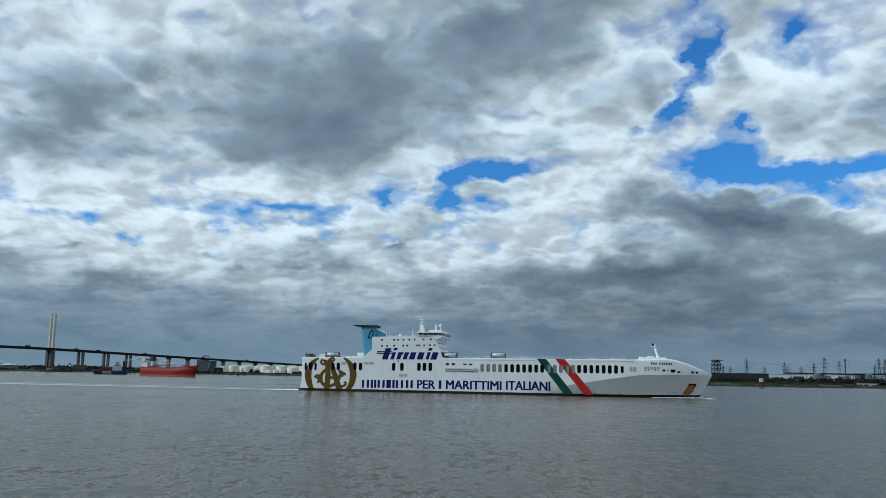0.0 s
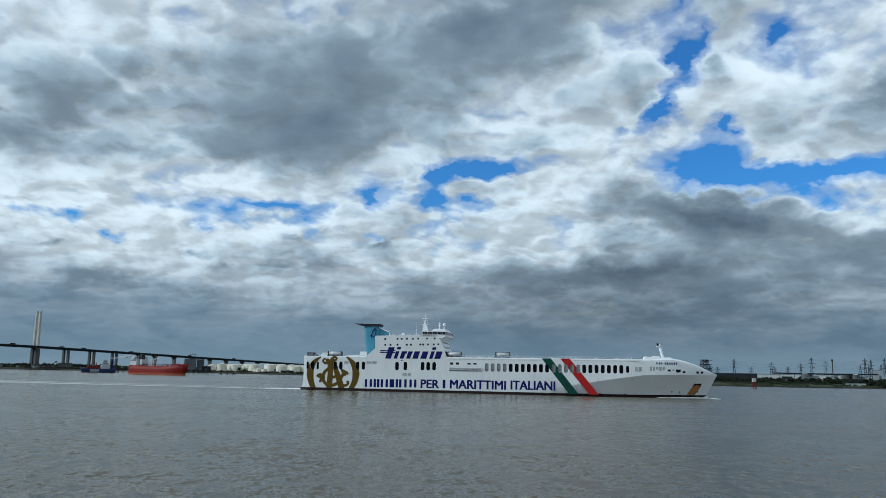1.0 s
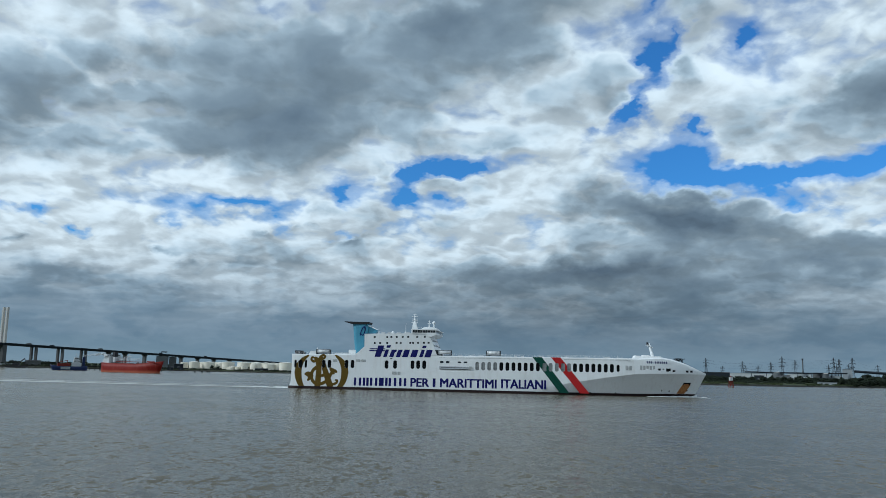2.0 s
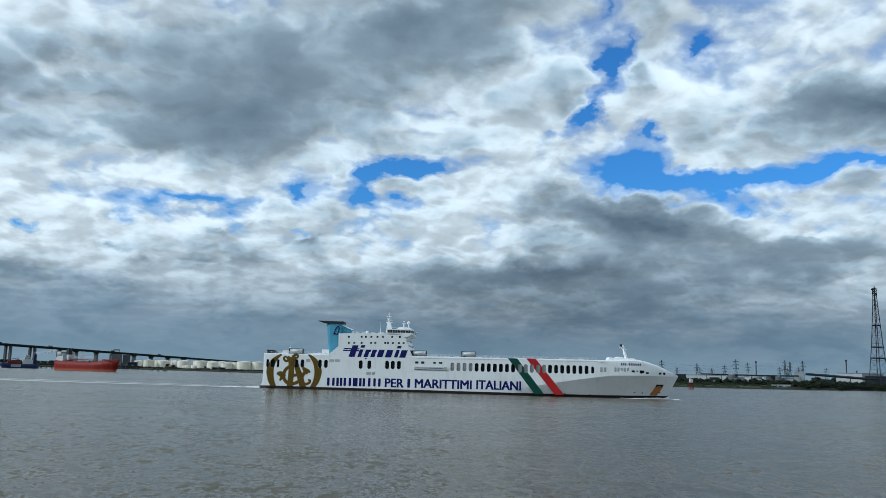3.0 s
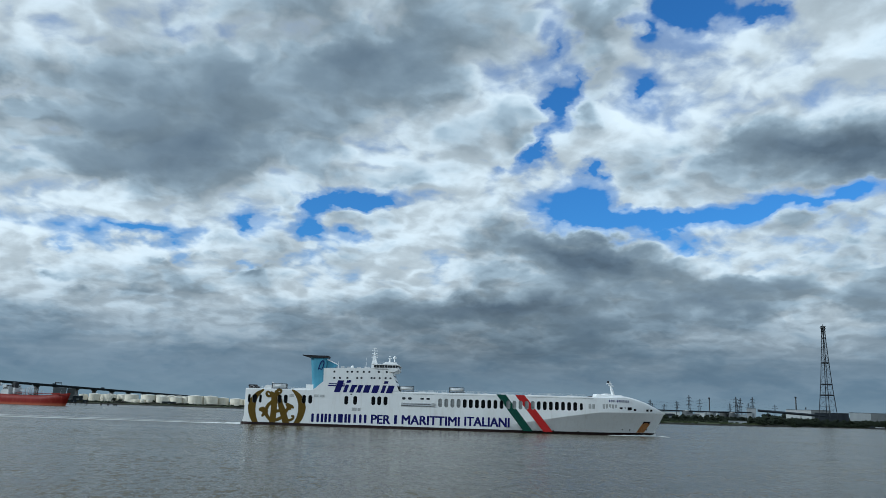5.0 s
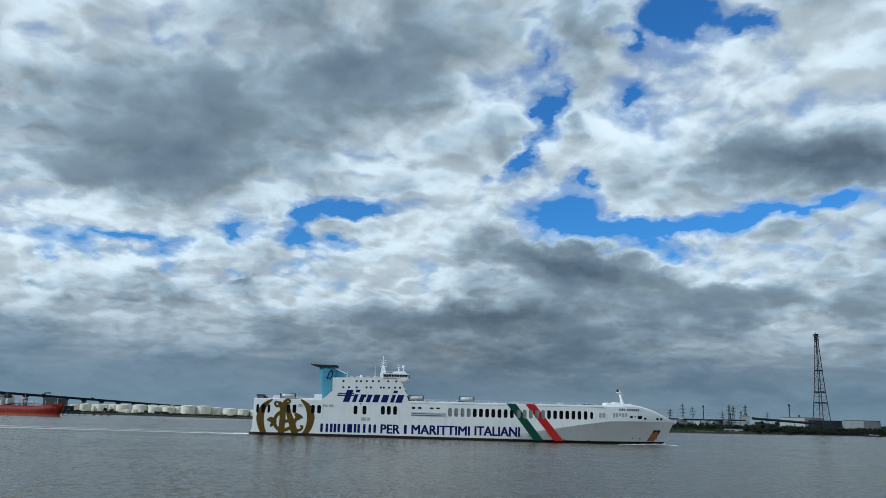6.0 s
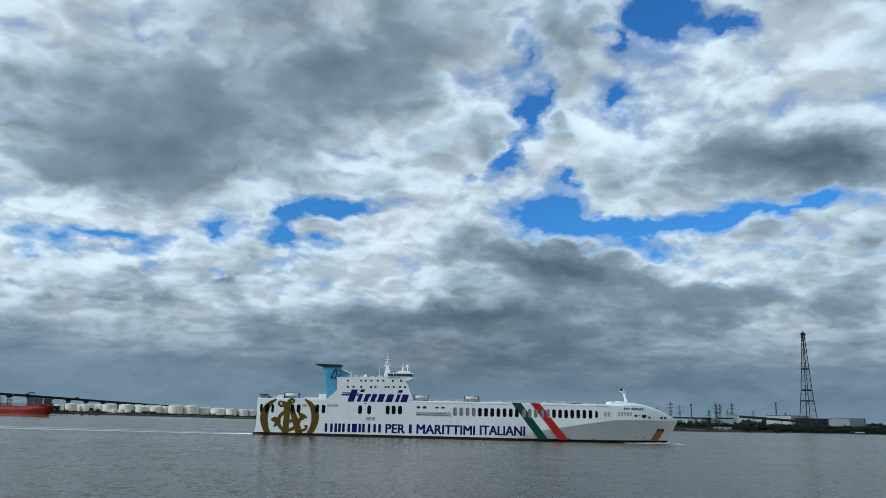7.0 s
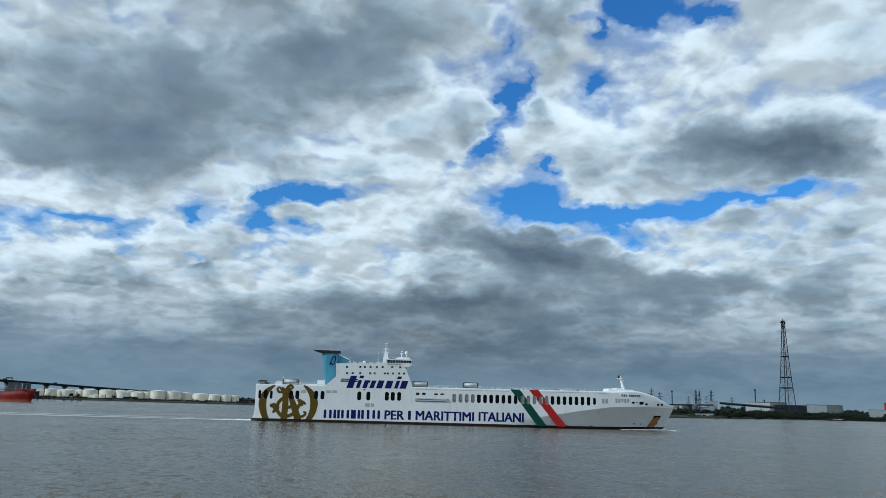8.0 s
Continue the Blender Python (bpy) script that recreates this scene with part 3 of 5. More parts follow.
# gold emblem: two arcs and an ornate monogram of plain strokes
def band(points, widths, depth):
    """A stroke along points in the x-z plane."""
    left, right = [], []
    for i, (x, z) in enumerate(points):
        a, b = points[max(0, i - 1)], points[min(len(points) - 1, i + 1)]
        d = Vector((b[0] - a[0], b[1] - a[1])).normalized()
        w = widths[i] / 2 if isinstance(widths, (list, tuple)) else widths / 2
        left.append((x - d.y * w, z + d.x * w))
        right.append((x + d.y * w, z - d.x * w))
    bm = B()
    n = len(points)
    vs = [[bm.verts.new((x, y, z)) for x, z in side] for side in (left, right) for y in (SIDE - depth, SIDE + 0.1)]
    lf, lb, rf, rb = vs
    for i in range(n - 1):
        for a, b in ((lf, rf), (rf, rb), (rb, lb), (lb, lf)):
            bm.faces.new((a[i], a[i + 1], b[i + 1], b[i]))
    bm.faces.new((lf[0], rf[0], rb[0], lb[0]))
    bm.faces.new((lf[-1], lb[-1], rb[-1], rf[-1]))
    return bm


def arc(cx, cz, r, a0, a1, n=18, rz=None):
    rz = r if rz is None else rz
    return [(cx + r * math.cos(radians(a0 + (a1 - a0) * k / n)), cz + rz * math.sin(radians(a0 + (a1 - a0) * k / n))) for k in range(n + 1)]


def smooth_line(pts, n=6):
    out = []
    for i in range(len(pts) - 1):
        p0, p1, p2, p3 = pts[max(0, i - 1)], pts[i], pts[i + 1], pts[min(len(pts) - 1, i + 2)]
        for k in range(n):
            t = k / n
            out.append(tuple(0.5 * (2 * b + (c - a) * t + (2 * a - 5 * b + 4 * c - e) * t * t + (3 * b - a - 3 * c + e) * t ** 3) for a, b, c, e in zip(p0, p1, p2, p3)))
    return out + [pts[-1]]


def emblem_stroke(pts, w, depth):
    w = [k * 1.18 for k in w] if isinstance(w, list) else w * 1.18
    part("emblem_stroke", pierced(finish(band(pts, w, depth), "emblem_stroke", M_GOLD)), M_GOLD, hull, "old gold emblem stroke")


def tapered(widths, n=6):
    """Widths for a smoothed line."""
    out = [a + (b - a) * k / n for a, b in zip(widths, widths[1:]) for k in range(n)]
    return out + [widths[-1]]


emblem_stroke(smooth_line([(9.2, 17.0), (6.3, 14.9), (4.3, 11.9), (3.7, 7.9), (4.7, 3.4), (6.6, -0.1)]), tapered([0.5, 1.8, 2.8, 3.2, 2.6, 1.8]), 0.035)
emblem_stroke(smooth_line([(23.0, 17.3), (25.6, 15.2), (27.6, 12.2), (28.4, 8.5), (27.6, 4.0), (25.4, 0.4)]), tapered([0.5, 1.8, 2.8, 3.2, 2.6, 1.8]), 0.035)
emblem_stroke(smooth_line([(12.2, 15.6), (13.8, 14.4), (14.5, 11.3), (14.6, 7.3), (14.2, 0.3)]), tapered([1.4, 2.0, 2.4, 2.5, 2.6]), 0.045)
emblem_stroke(smooth_line([(15.6, 16.3), (16.7, 12.7), (18.6, 7.8), (20.0, 4.0), (21.2, 0.3)]), tapered([1.2, 1.8, 2.5, 2.7, 2.7]), 0.055)
emblem_stroke(smooth_line([(13.5, 11.0), (11.6, 9.3), (10.8, 6.7), (11.6, 4.1), (13.8, 2.4), (16.6, 2.7), (19.3, 4.4), (21.5, 8.3)]), 1.40, 0.065)
emblem_stroke(smooth_line([(7.2, 7.1), (9.0, 7.3), (11.1, 6.1)]), tapered([0.6, 2.4, 1.6]), 0.075)
emblem_stroke(smooth_line([(8.9, 3.9), (10.2, 5.7), (11.4, 7.2)]), tapered([0.6, 1.8, 1.4]), 0.085)
emblem_stroke(smooth_line([(20.4, 10.6), (22.0, 9.2), (22.4, 7.4)]), tapered([0.8, 2.2, 1.0]), 0.075)
emblem_stroke(smooth_line([(24.4, 8.4), (22.9, 9.1), (21.3, 8.3)]), tapered([0.5, 1.8, 1.4]), 0.085)
emblem_stroke(smooth_line([(14.6, 14.1), (15.1, 16.1), (16.4, 17.0), (17.7, 16.7), (17.4, 15.6), (16.5, 15.7)]), tapered([0.8, 1.0, 1.0, 0.9, 0.8, 0.6]), 0.095)
emblem_stroke(smooth_line([(12.9, 14.0), (11.5, 13.8), (10.5, 14.9), (11.1, 16.0), (12.3, 15.6)]), tapered([1.0, 1.0, 0.9, 0.8, 0.6]), 0.095)
emblem_stroke(smooth_line([(20.7, 2.8), (22.7, 2.5), (24.3, 3.4), (24.4, 4.5), (23.4, 4.5)]), tapered([1.2, 1.1, 1.0, 0.9, 0.7]), 0.095)
emblem_stroke(smooth_line([(13.9, 6.5), (16.7, 6.8), (19.3, 7.4)]), 1.30, 0.100)
emblem_stroke(smooth_line([(14.1, 12.3), (15.7, 13.6), (17.4, 12.9), (18.2, 11.1)]), 0.90, 0.105)


# lettering
def lettering(text, x0, x1, z0, z1, depth=0.05):
    cu = bpy.data.curves.new("text", "FONT")
    cu.body, cu.extrude, cu.offset, cu.resolution_u = text, 0.5, 0.0, 3
    ob = new("text", cu)
    me = bpy.data.meshes.new_from_object(ob.evaluated_get(bpy.context.evaluated_depsgraph_get()))
    bpy.data.objects.remove(ob)
    co = np.empty(len(me.vertices) * 3)
    me.vertices.foreach_get("co", co)
    co = co.reshape(-1, 3)
    lo, hi = co.min(0), co.max(0)
    out = np.empty_like(co)
    out[:, 0] = x0 + (co[:, 0] - lo[0]) / (hi[0] - lo[0]) * (x1 - x0)
    out[:, 2] = z0 + (co[:, 1] - lo[1]) / (hi[1] - lo[1]) * (z1 - z0)
    out[:, 1] = np.where(co[:, 2] > 0, SIDE - depth, SIDE + 0.05)
    me.vertices.foreach_set("co", out.ravel())
    me.update()
    bm = B()
    for k, (dx, dz) in enumerate(((-0.2, -0.09), (0.2, -0.09), (-0.2, 0.09), (0.2, 0.09))):
        bm.from_mesh(me)
        bmesh.ops.translate(bm, vec=(dx, k * 0.006, dz), verts=bm.verts[-len(me.vertices):])
    me.clear_geometry()
    bm.to_mesh(me)
    bm.free()
    me.materials.append(M_NAVY)
    return part("lettering", me, M_NAVY, hull, "navy blue painted word")


lettering("PER", 62.8, 72.0, 2.25, 6.4)
lettering("I", 74.2, 75.2, 2.35, 6.45)
lettering("MARITTIMI", 77.9, 106.1, 2.35, 6.6)
lettering("ITALIANI", 108.7, 130.6, 2.55, 6.85)
for x, w in ((35.2, 4.1), (39.5, 3.2), (43.6, 4.1), (47.6, 2.5), (51.1, 3.2), (54.7, 1.0), (58.6, 3.9)):
    for e in ((-1, 1) if w > 1.5 else (0,)):
        proud("letter_bar", rounded(x + e * (w * 0.45 - 0.55), 4.05 + (x - 35) * 0.012, 1.25, 4.1, 0.5 if w > 3.5 else 0.12), M_NAVY, "navy blue lettering bar")


def slanted(x, z0, z1, w, lean=0.32, r=0.0):
    return [(x + lean * 0, z0), (x + w, z0), (x + w + lean * (z1 - z0), z1), (x + lean * (z1 - z0), z1)]


# company mark: plain slanted blocks with a double strike
for x, w, z0, z1 in ((43.6, 3.2, 16.75, 22.6), (48.3, 1.9, 16.8, 20.6), (51.6, 2.2, 16.85, 20.6), (55.2, 2.2, 16.9, 20.6), (58.6, 3.0, 16.95, 20.7), (63.0, 3.2, 17.0, 20.7), (67.8, 1.8, 17.05, 20.8), (70.6, 3.2, 17.05, 20.8)):
    proud("logo_block", slanted(43.6 + (x - 43.6) * 0.955, z0, z1, w * 0.955), M_NAVY, "navy blue logo block", 0.06)
proud("logo_block", slanted(49.6, 21.5, 22.8, 2.0), M_NAVY, "navy blue logo block", 0.06)
proud("logo_block", slanted(68.1, 21.6, 22.9, 2.0), M_NAVY, "navy blue logo block", 0.06)
proud("logo_block", slanted(53.1, 19.4, 20.6, 1.7), M_NAVY, "navy blue logo block", 0.062)
proud("logo_block", slanted(56.6, 19.4, 20.6, 1.2), M_NAVY, "navy blue logo block", 0.062)
proud("logo_block", slanted(40.6, 19.6, 20.25, 8.2), M_NAVY, "navy blue logo strike", 0.07)
proud("logo_block", slanted(40.9, 20.6, 21.1, 8.0), M_NAVY, "navy blue logo strike", 0.07)


def half_at(x, z):
    """Half the hull's breadth at a station and height, and the shift of the station by the bow's rake."""
    zk, zt, bk = knuckle(x), deck_top(x), beam_knuckle(x)
    if z <= zk:
        h = bk - drawn_in(x, z)
    else:
        h = bk * (1 if x < 172 else 0.985)
    rake = 0 if x < 165 else (x - 165) / 45.3 * float(np.interp(z, (-4, 0, 11.4, 20), (-8.0, -6.2, 0, 0)))
    return max(h, 0.05), rake


def patch(name, x0, x1, z0, z1, material, label="", lean=0.0, lift=0.08, n=4):
    """A thin plate that follows the hull's side."""
    bm = B()
    grids = []
    for off in (lift, -0.25):
        g = []
        for j in range(3):
            z = z0 + (z1 - z0) * j / 2
            row = []
            for i in range(n + 1):
                x = x0 + (x1 - x0) * i / n + lean * (z - z0)
                h, rake = half_at(x, z)
                row.append(bm.verts.new((x + rake, -h - off, z)))
            g.append(row)
        grids.append(g)
    for j in range(2):
        for i in range(n):
            for g in grids:
                bm.faces.new((g[j][i], g[j][i + 1], g[j + 1][i + 1], g[j + 1][i]))
    f, b = grids
    for i in range(n):
        bm.faces.new((f[0][i], f[0][i + 1], b[0][i + 1], b[0][i]))
        bm.faces.new((f[2][i], f[2][i + 1], b[2][i + 1], b[2][i]))
    for j in range(2):
        bm.faces.new((f[j][0], f[j + 1][0], b[j + 1][0], b[j][0]))
        bm.faces.new((f[j][n], f[j + 1][n], b[j + 1][n], b[j][n]))
    return part(name, bm, material, hull, label)


def louvre(x, z, w, h):
    bm = B()
    k = max(3, int(h / 0.35))
    for i in range(k):
        zz = z - h / 2 + h * (i + 0.5) / k
        box(bm, (x - w / 2, SIDE - 0.10, zz - h / k * 0.36), (x + w / 2, SIDE + 0.05, zz + h / k * 0.36))
    part("louvre", bm, M_GRILLE, hull, "grey ventilation louvre")


for x, z, w, h in ((23.0, 14.4, 2.2, 1.4), (35.1, 14.7, 2.3, 1.3), (38.0, 14.7, 2.3, 1.3), (54.2, 8.8, 2.4, 1.6), (56.6, 8.8, 1.4, 1.6)):
    louvre(x, z, w, h)
for x, z, w, h in ((78.4, 14.8, 1.8, 1.15), (81.4, 14.85, 1.8, 1.15), (87.4, 14.85, 1.8, 0.8), (90.4, 14.9, 1.8, 0.8), (52.4, 16.0, 1.0, 0.5)):
    bm = slab(B(), rounded(x, z, w, h, h * 0.42), SIDE - 0.03, SIDE + 0.1)
    port = part("port_window", bm, M_GLASS, hull)
# long gangway housing; dark strip below is its shadow, another marks its middle
part("gangway_box", box(B(), (77.2, SIDE - 0.22, 11.45), (93.0, SIDE + 0.05, 12.75), 0.06), M_GREYWHITE, hull, "long pale grey gangway housing")
part("gangway_slot", box(B(), (78.0, SIDE - 0.26, 12.05), (92.0, SIDE - 0.1, 12.25)), M_STEEL, hull)
part("gangway_sill", box(B(), (77.2, SIDE - 0.30, 11.25), (93.2, SIDE + 0.05, 11.45)), M_STEEL, hull)
part("gangway_winch", box(B(), (92.2, SIDE - 0.45, 11.2), (93.6, SIDE + 0.05, 12.9), 0.1), M_GRILLE, hull)
# strake below the deck edge
for x0, x1 in ((77.0, 123.2), (139.4, 172.0)):
    proud("strake", [(x0, deck_top(x0) - 1.05), (x1, deck_top(x1) - 1.05), (x1, deck_top(x1) - 0.9), (x0, deck_top(x0) - 0.9)], M_GRILLE, "thin grey strake", 0.05)

# bow: louvres, windows, name bars, anchor and rust
for x in (170.2, 172.1):
    patch("louvre", x - 0.65, x + 0.65, 12.7, 14.9, M_GRILLE, "grey ventilation louvre", n=1)
for i in range(5):
    x = 177.2 + i * 1.55
    patch("louvre", x - 0.55, x + 0.55, 12.7, 15.1, M_GRILLE, "grey ventilation louvre", n=1)
for x, w, z, h in ((186.1, 1.5, 13.1, 1.5), (188.1, 0.8, 13.1, 1.4), (190.6, 2.3, 13.2, 1.5), (193.4, 1.4, 12.75, 0.9), (200.2, 1.3, 12.7, 1.0), (202.4, 1.2, 12.7, 1.0)):
    patch("mooring_window", x - w / 2, x + w / 2, z - h / 2, z + h / 2, M_DARK, n=2)
for x, w in ((180.2, 0.8), (181.4, 0.7), (182.4, 0.6), (184.3, 0.8), (185.5, 0.9), (186.6, 0.7), (187.6, 0.7), (188.7, 0.8), (189.8, 0.8)):
    patch("name_bar", x - w * 0.3, x + w * 0.3, 16.25, 17.3, M_NAVY, "small navy blue lettering bar", n=1)
# raised plate, its near-black colour is the shade in the anchor pocket
patch("anchor_pocket", 200.4, 204.4, 6.0, 7.2, M_DARK, "raised dark plate painted as the anchor pocket's shade", lift=0.2, n=8)
patch("rust_stain", 199.2, 203.6, 1.7, 6.1, M_RUST, "orange rust streak below the anchor", lean=0.25, lift=0.16, n=8)
patch("anchor", 201.2, 203.4, 5.7, 6.6, M_RUST, "stowed rusty anchor", lift=0.4)
for x, z in ((190.2, 3.0), (194.6, 2.9), (204.3, 3.2), (152.5, 1.4), (165.0, 1.4)):
    patch("draught_mark", x - 0.35, x + 0.35, z - 0.3, z + 0.3, M_BLACK, n=1)

# superstructure
bm = slab(B(), [(33.0, 17.3), (38.2, 22.0), (38.0, 28.4), (40.0, 28.5), (71.3, 29.3), (75.9, 18.0)], SIDE - 0.012, 13.01)
house = part("deckhouse", bm, M_WHITE, ferry, "white accommodation block")
for row, z in ((range(8), 26.8), (range(10), 23.75)):
    xs = (43.4, 49.9, 52.1, 54.9, 58.0, 60.8, 65.5, 69.4) if z > 25 else (43.5, 46.3, 50.0, 54.9, 57.0, 62.0, 63.4, 69.0, 71.4, 66.0)
    for x in xs:
        zz = z + (x - 43) * 0.022
        win = part("window", slab(B(), rounded(x, zz, 1.0, 0.95, 0.2, 2), SIDE - 0.03, SIDE + 0.1), M_GLASS, house)
# dark strip coloured as the walkway's shade, and windows in the sloping front
FRONT = lambda z: 75.9 - 0.407 * (z - 18.0)
part("front_recess", slab(B(), [(FRONT(18.2) - 0.5, 18.2), (FRONT(18.2) + 0.06, 18.2), (FRONT(20.9) + 0.06, 20.9), (FRONT(20.9) - 0.5, 20.9)], -12.4, 12.4), M_DARK, house, "dark strip painted as the walkway's shade")
for z in (22.6, 25.2):
    for k in range(11):
        y = -11.2 + k * 2.2
        part("front_window", slab(B(), [(FRONT(z) - 0.3, z), (FRONT(z) + 0.05, z), (FRONT(z + 0.95) + 0.05, z + 0.95), (FRONT(z + 0.95) - 0.3, z + 0.95)], y, y + 1.0), M_GLASS, house)
# bridge with wings
bm = box(B(), (62.6, -13.4, 28.9), (74.9, 13.4, 29.5), 0.12)
slab(bm, [(71.2, 27.4), (73.0, 27.4), (75.2, 28.6), (75.2, 29.4), (70.0, 29.4), (70.0, 28.6)], -13.6, 13.6)
bridge_house = part("bridge_house", bm, M_WHITE, ferry, "white navigating bridge with wings")
part("bridge_core", box(B(), (63.0, -13.2, 29.45), (74.6, 13.2, 30.75)), M_DARK, bridge_house)
part("bridge_roof", slab(B(), [(62.3, 30.7), (75.7, 30.7), (75.7, 31.0), (74.8, 31.2), (63.0, 31.2), (62.3, 31.0)], -14.2, 14.2), M_WHITE, bridge_house)
part("top_house", slab(B(), [(66.2, 31.1), (74.6, 31.1), (73.6, 32.5), (68.4, 32.6)], -9.0, 9.0), M_WHITE, bridge_house, "low white house on the bridge roof")
for i in range(9):
    x = 63.1 + i * 1.32
    part("bridge_window", box(B(), (x, -13.6, 29.55), (x + 1.14, -13.15, 30.68)), M_GLASS, bridge_house)
    part("mullion", box(B(), (x + 1.14, -13.63, 29.45), (x + 1.32, -13.15, 30.75)), M_WHITE, bridge_house)
for i in range(14):
    y = -13.2 + i * 1.9
    part("bridge_window", box(B(), (74.55, y, 29.55), (75.1, y + 1.6, 30.68)), M_GLASS, bridge_house)
    part("mullion", box(B(), (74.5, y + 1.6, 29.45), (75.13, y + 1.9, 30.75)), M_WHITE, bridge_house)
part("bridge_rail", rod(rod(B(), (63.0, -13.9, 32.1), (68.0, -13.9, 32.1), 0.06, n=5), (63.0, -13.9, 31.1), (63.0, -13.9, 32.1), 0.06, n=5), M_WHITE, bridge_house)


def mast(x, y, z0, z1, r, arms, parent=None):
    bm = rod(B(), (x, y, z0), (x, y, z0 + (z1 - z0) * 0.55), r * 1.7, r, 8)
    rod(bm, (x, y, z0 + (z1 - z0) * 0.5), (x, y, z1), r * 0.6, r * 0.3, 6)
    m = part("mast", bm, M_WHITE, ferry, "white tapered radar mast")
    for frac, w in arms:
        z = z0 + (z1 - z0) * frac
        part("yard", box(B(), (x - w / 2, y - 0.2, z - 0.14), (x + w / 2, y + 0.2, z + 0.14)), M_WHITE, m)
    return m


main_mast = mast(61.9, 0.0, 33.0, 40.6, 0.45, ((0.30, 3.4), (0.55, 2.6), (0.72, 3.0), (0.88, 1.6)))
part("mast_base", slab(B(), [(60.2, 28.9), (64.2, 28.9), (62.6, 35.6), (61.3, 35.6)], -1.4, 1.4), M_WHITE, main_mast, "white tapered mast base")
part("radar_bar", box(B(), (60.4, -0.5, 36.0), (63.6, 0.5, 36.45)), M_GREYWHITE, main_mast)
mast(70.0, -2.0, 32.3, 36.4, 0.28, ((0.6, 1.6), (0.85, 1.0)))
mast(58.3, -6.0, 29.0, 35.0, 0.12, ())
mast(44.5, -8.0, 28.4, 32.0, 0.14, ())
bm = B()
bmesh.ops.create_uvsphere(bm, u_segments=12, v_segments=8, radius=0.85, matrix=Matrix.Translation((72.4, -1.5, 35.2)))
rod(bm, (72.4, -1.5, 32.3), (72.4, -1.5, 34.6), 0.28)
part("radome", bm, M_WHITE, ferry, smooth=True)
bm = B()
bmesh.ops.create_uvsphere(bm, u_segments=12, v_segments=8, radius=0.8, matrix=Matrix.Translation((51.5, -6, 29.6)))
rod(bm, (51.5, -6, 28.4), (51.5, -6, 29.4), 0.3)
part("radome", bm, M_WHITE, ferry, smooth=True)
for x, y, w, h in ((46.0, -9, 1.6, 0.8), (48.5, -5, 2.4, 0.9), (54.0, -9, 2.0, 0.7), (57.0, -4, 3.0, 1.2)):
    part("roof_vent", box(B(), (x, y, 28.4), (x + w, y + 2, 28.9 + h), 0.1), M_GREYWHITE, house)

# funnel
def funnel_shape():
    bm = B()
    rings = []
    for z, x0, x1, h in ((18.0, 32.0, 38.4, 4.6), (21.0, 31.7, 38.2, 4.4), (27.0, 31.0, 38.4, 4.0), (33.7, 30.2, 39.1, 3.7)):
        ring = []
        for k in range(20):
            a = 2 * math.pi * k / 20
            c, s_ = math.cos(a), math.sin(a)
            ring.append(bm.verts.new(((x0 + x1) / 2 + (x1 - x0) / 2 * math.copysign(abs(c) ** 0.55, c), math.copysign(abs(s_) ** 0.6, s_) * h - 5.0, z)))
        rings.append(ring)
    for p, q in zip(rings, rings[1:]):
        for k in range(20):
            bm.faces.new((p[k], p[(k + 1) % 20], q[(k + 1) % 20], q[k]))
    bm.faces.new(rings[-1])
    return bm


funnel = part("funnel", funnel_shape(), M_BLUE, ferry, "light blue funnel with black top")
part("funnel_top", slab(B(), [(26.2, 34.9), (26.5, 34.55), (30.0, 33.6), (39.2, 33.6), (39.4, 34.7)], -9.2, -0.8), M_BLACK, funnel, "sooty black funnel top")
for x in (32.5, 34.5, 36.5, 38.2):
    part("exhaust_pipe", rod(B(), (x, -5, 34.5), (x, -5, 35.0), 0.45, n=10), M_BLACK, funnel)
part("funnel_fin", slab(B(), [(38.8, 33.0), (44.2, 30.7), (43.6, 30.2), (41.8, 28.3), (38.8, 28.3)], -7.0, -3.0), M_BLUE, funnel)
part("fin_stay", rod(B(), (38.8, -8.0, 32.9), (44.2, -8.0, 30.6), 0.22), M_WHITE, funnel)
SIDE_KEEP = SIDE
SIDE = -8.85
for pts, w in (([(37.4, 31.6), (36.6, 32.2), (35.6, 30.8), (34.9, 28.4), (34.7, 26.4)], 0.45), ([(37.4, 31.6), (37.2, 29.8), (36.2, 27.8), (35.4, 28.6)], 0.4), ([(34.4, 28.6), (35.4, 28.2)], 0.4)):
    part("funnel_mark", band(smooth_line(pts), w, 0.12), M_NAVY, funnel, "dark blue swirl mark")
SIDE = SIDE_KEEP

# deck gear
def raft(x, z, y=-11.4):
    r = part("raft_cradle", box(B(), (x - 3.9, y - 1.0, z - 1.5), (x + 3.9, y + 1.0, z - 1.1)), M_STEEL, ferry, "dark steel raft cradle")
    bm = rod(B(), (x - 3.3, y, z), (x + 3.3, y, z), 0.85, n=16)
    for e in (-2.6, -0.9, 0.9, 2.6):
        rod(bm, (x + e - 0.12, y, z), (x + e + 0.12, y, z), 0.9, n=16)
    part("raft_drum", bm, M_WHITE, r, "pale grey life raft drum", True)
    for e in (-3.6, 3.6):
        part("cradle_end", box(B(), (x + e - 0.14, y - 1.0, z - 1.1), (x + e + 0.14, y + 1.0, z + 0.9), 0.05), M_STEEL, r)
    part("cradle_rail", rod(B(), (x - 3.7, y - 0.95, z + 1.0), (x + 3.7, y - 0.95, z + 1.0), 0.12, n=6), M_STEEL, r)


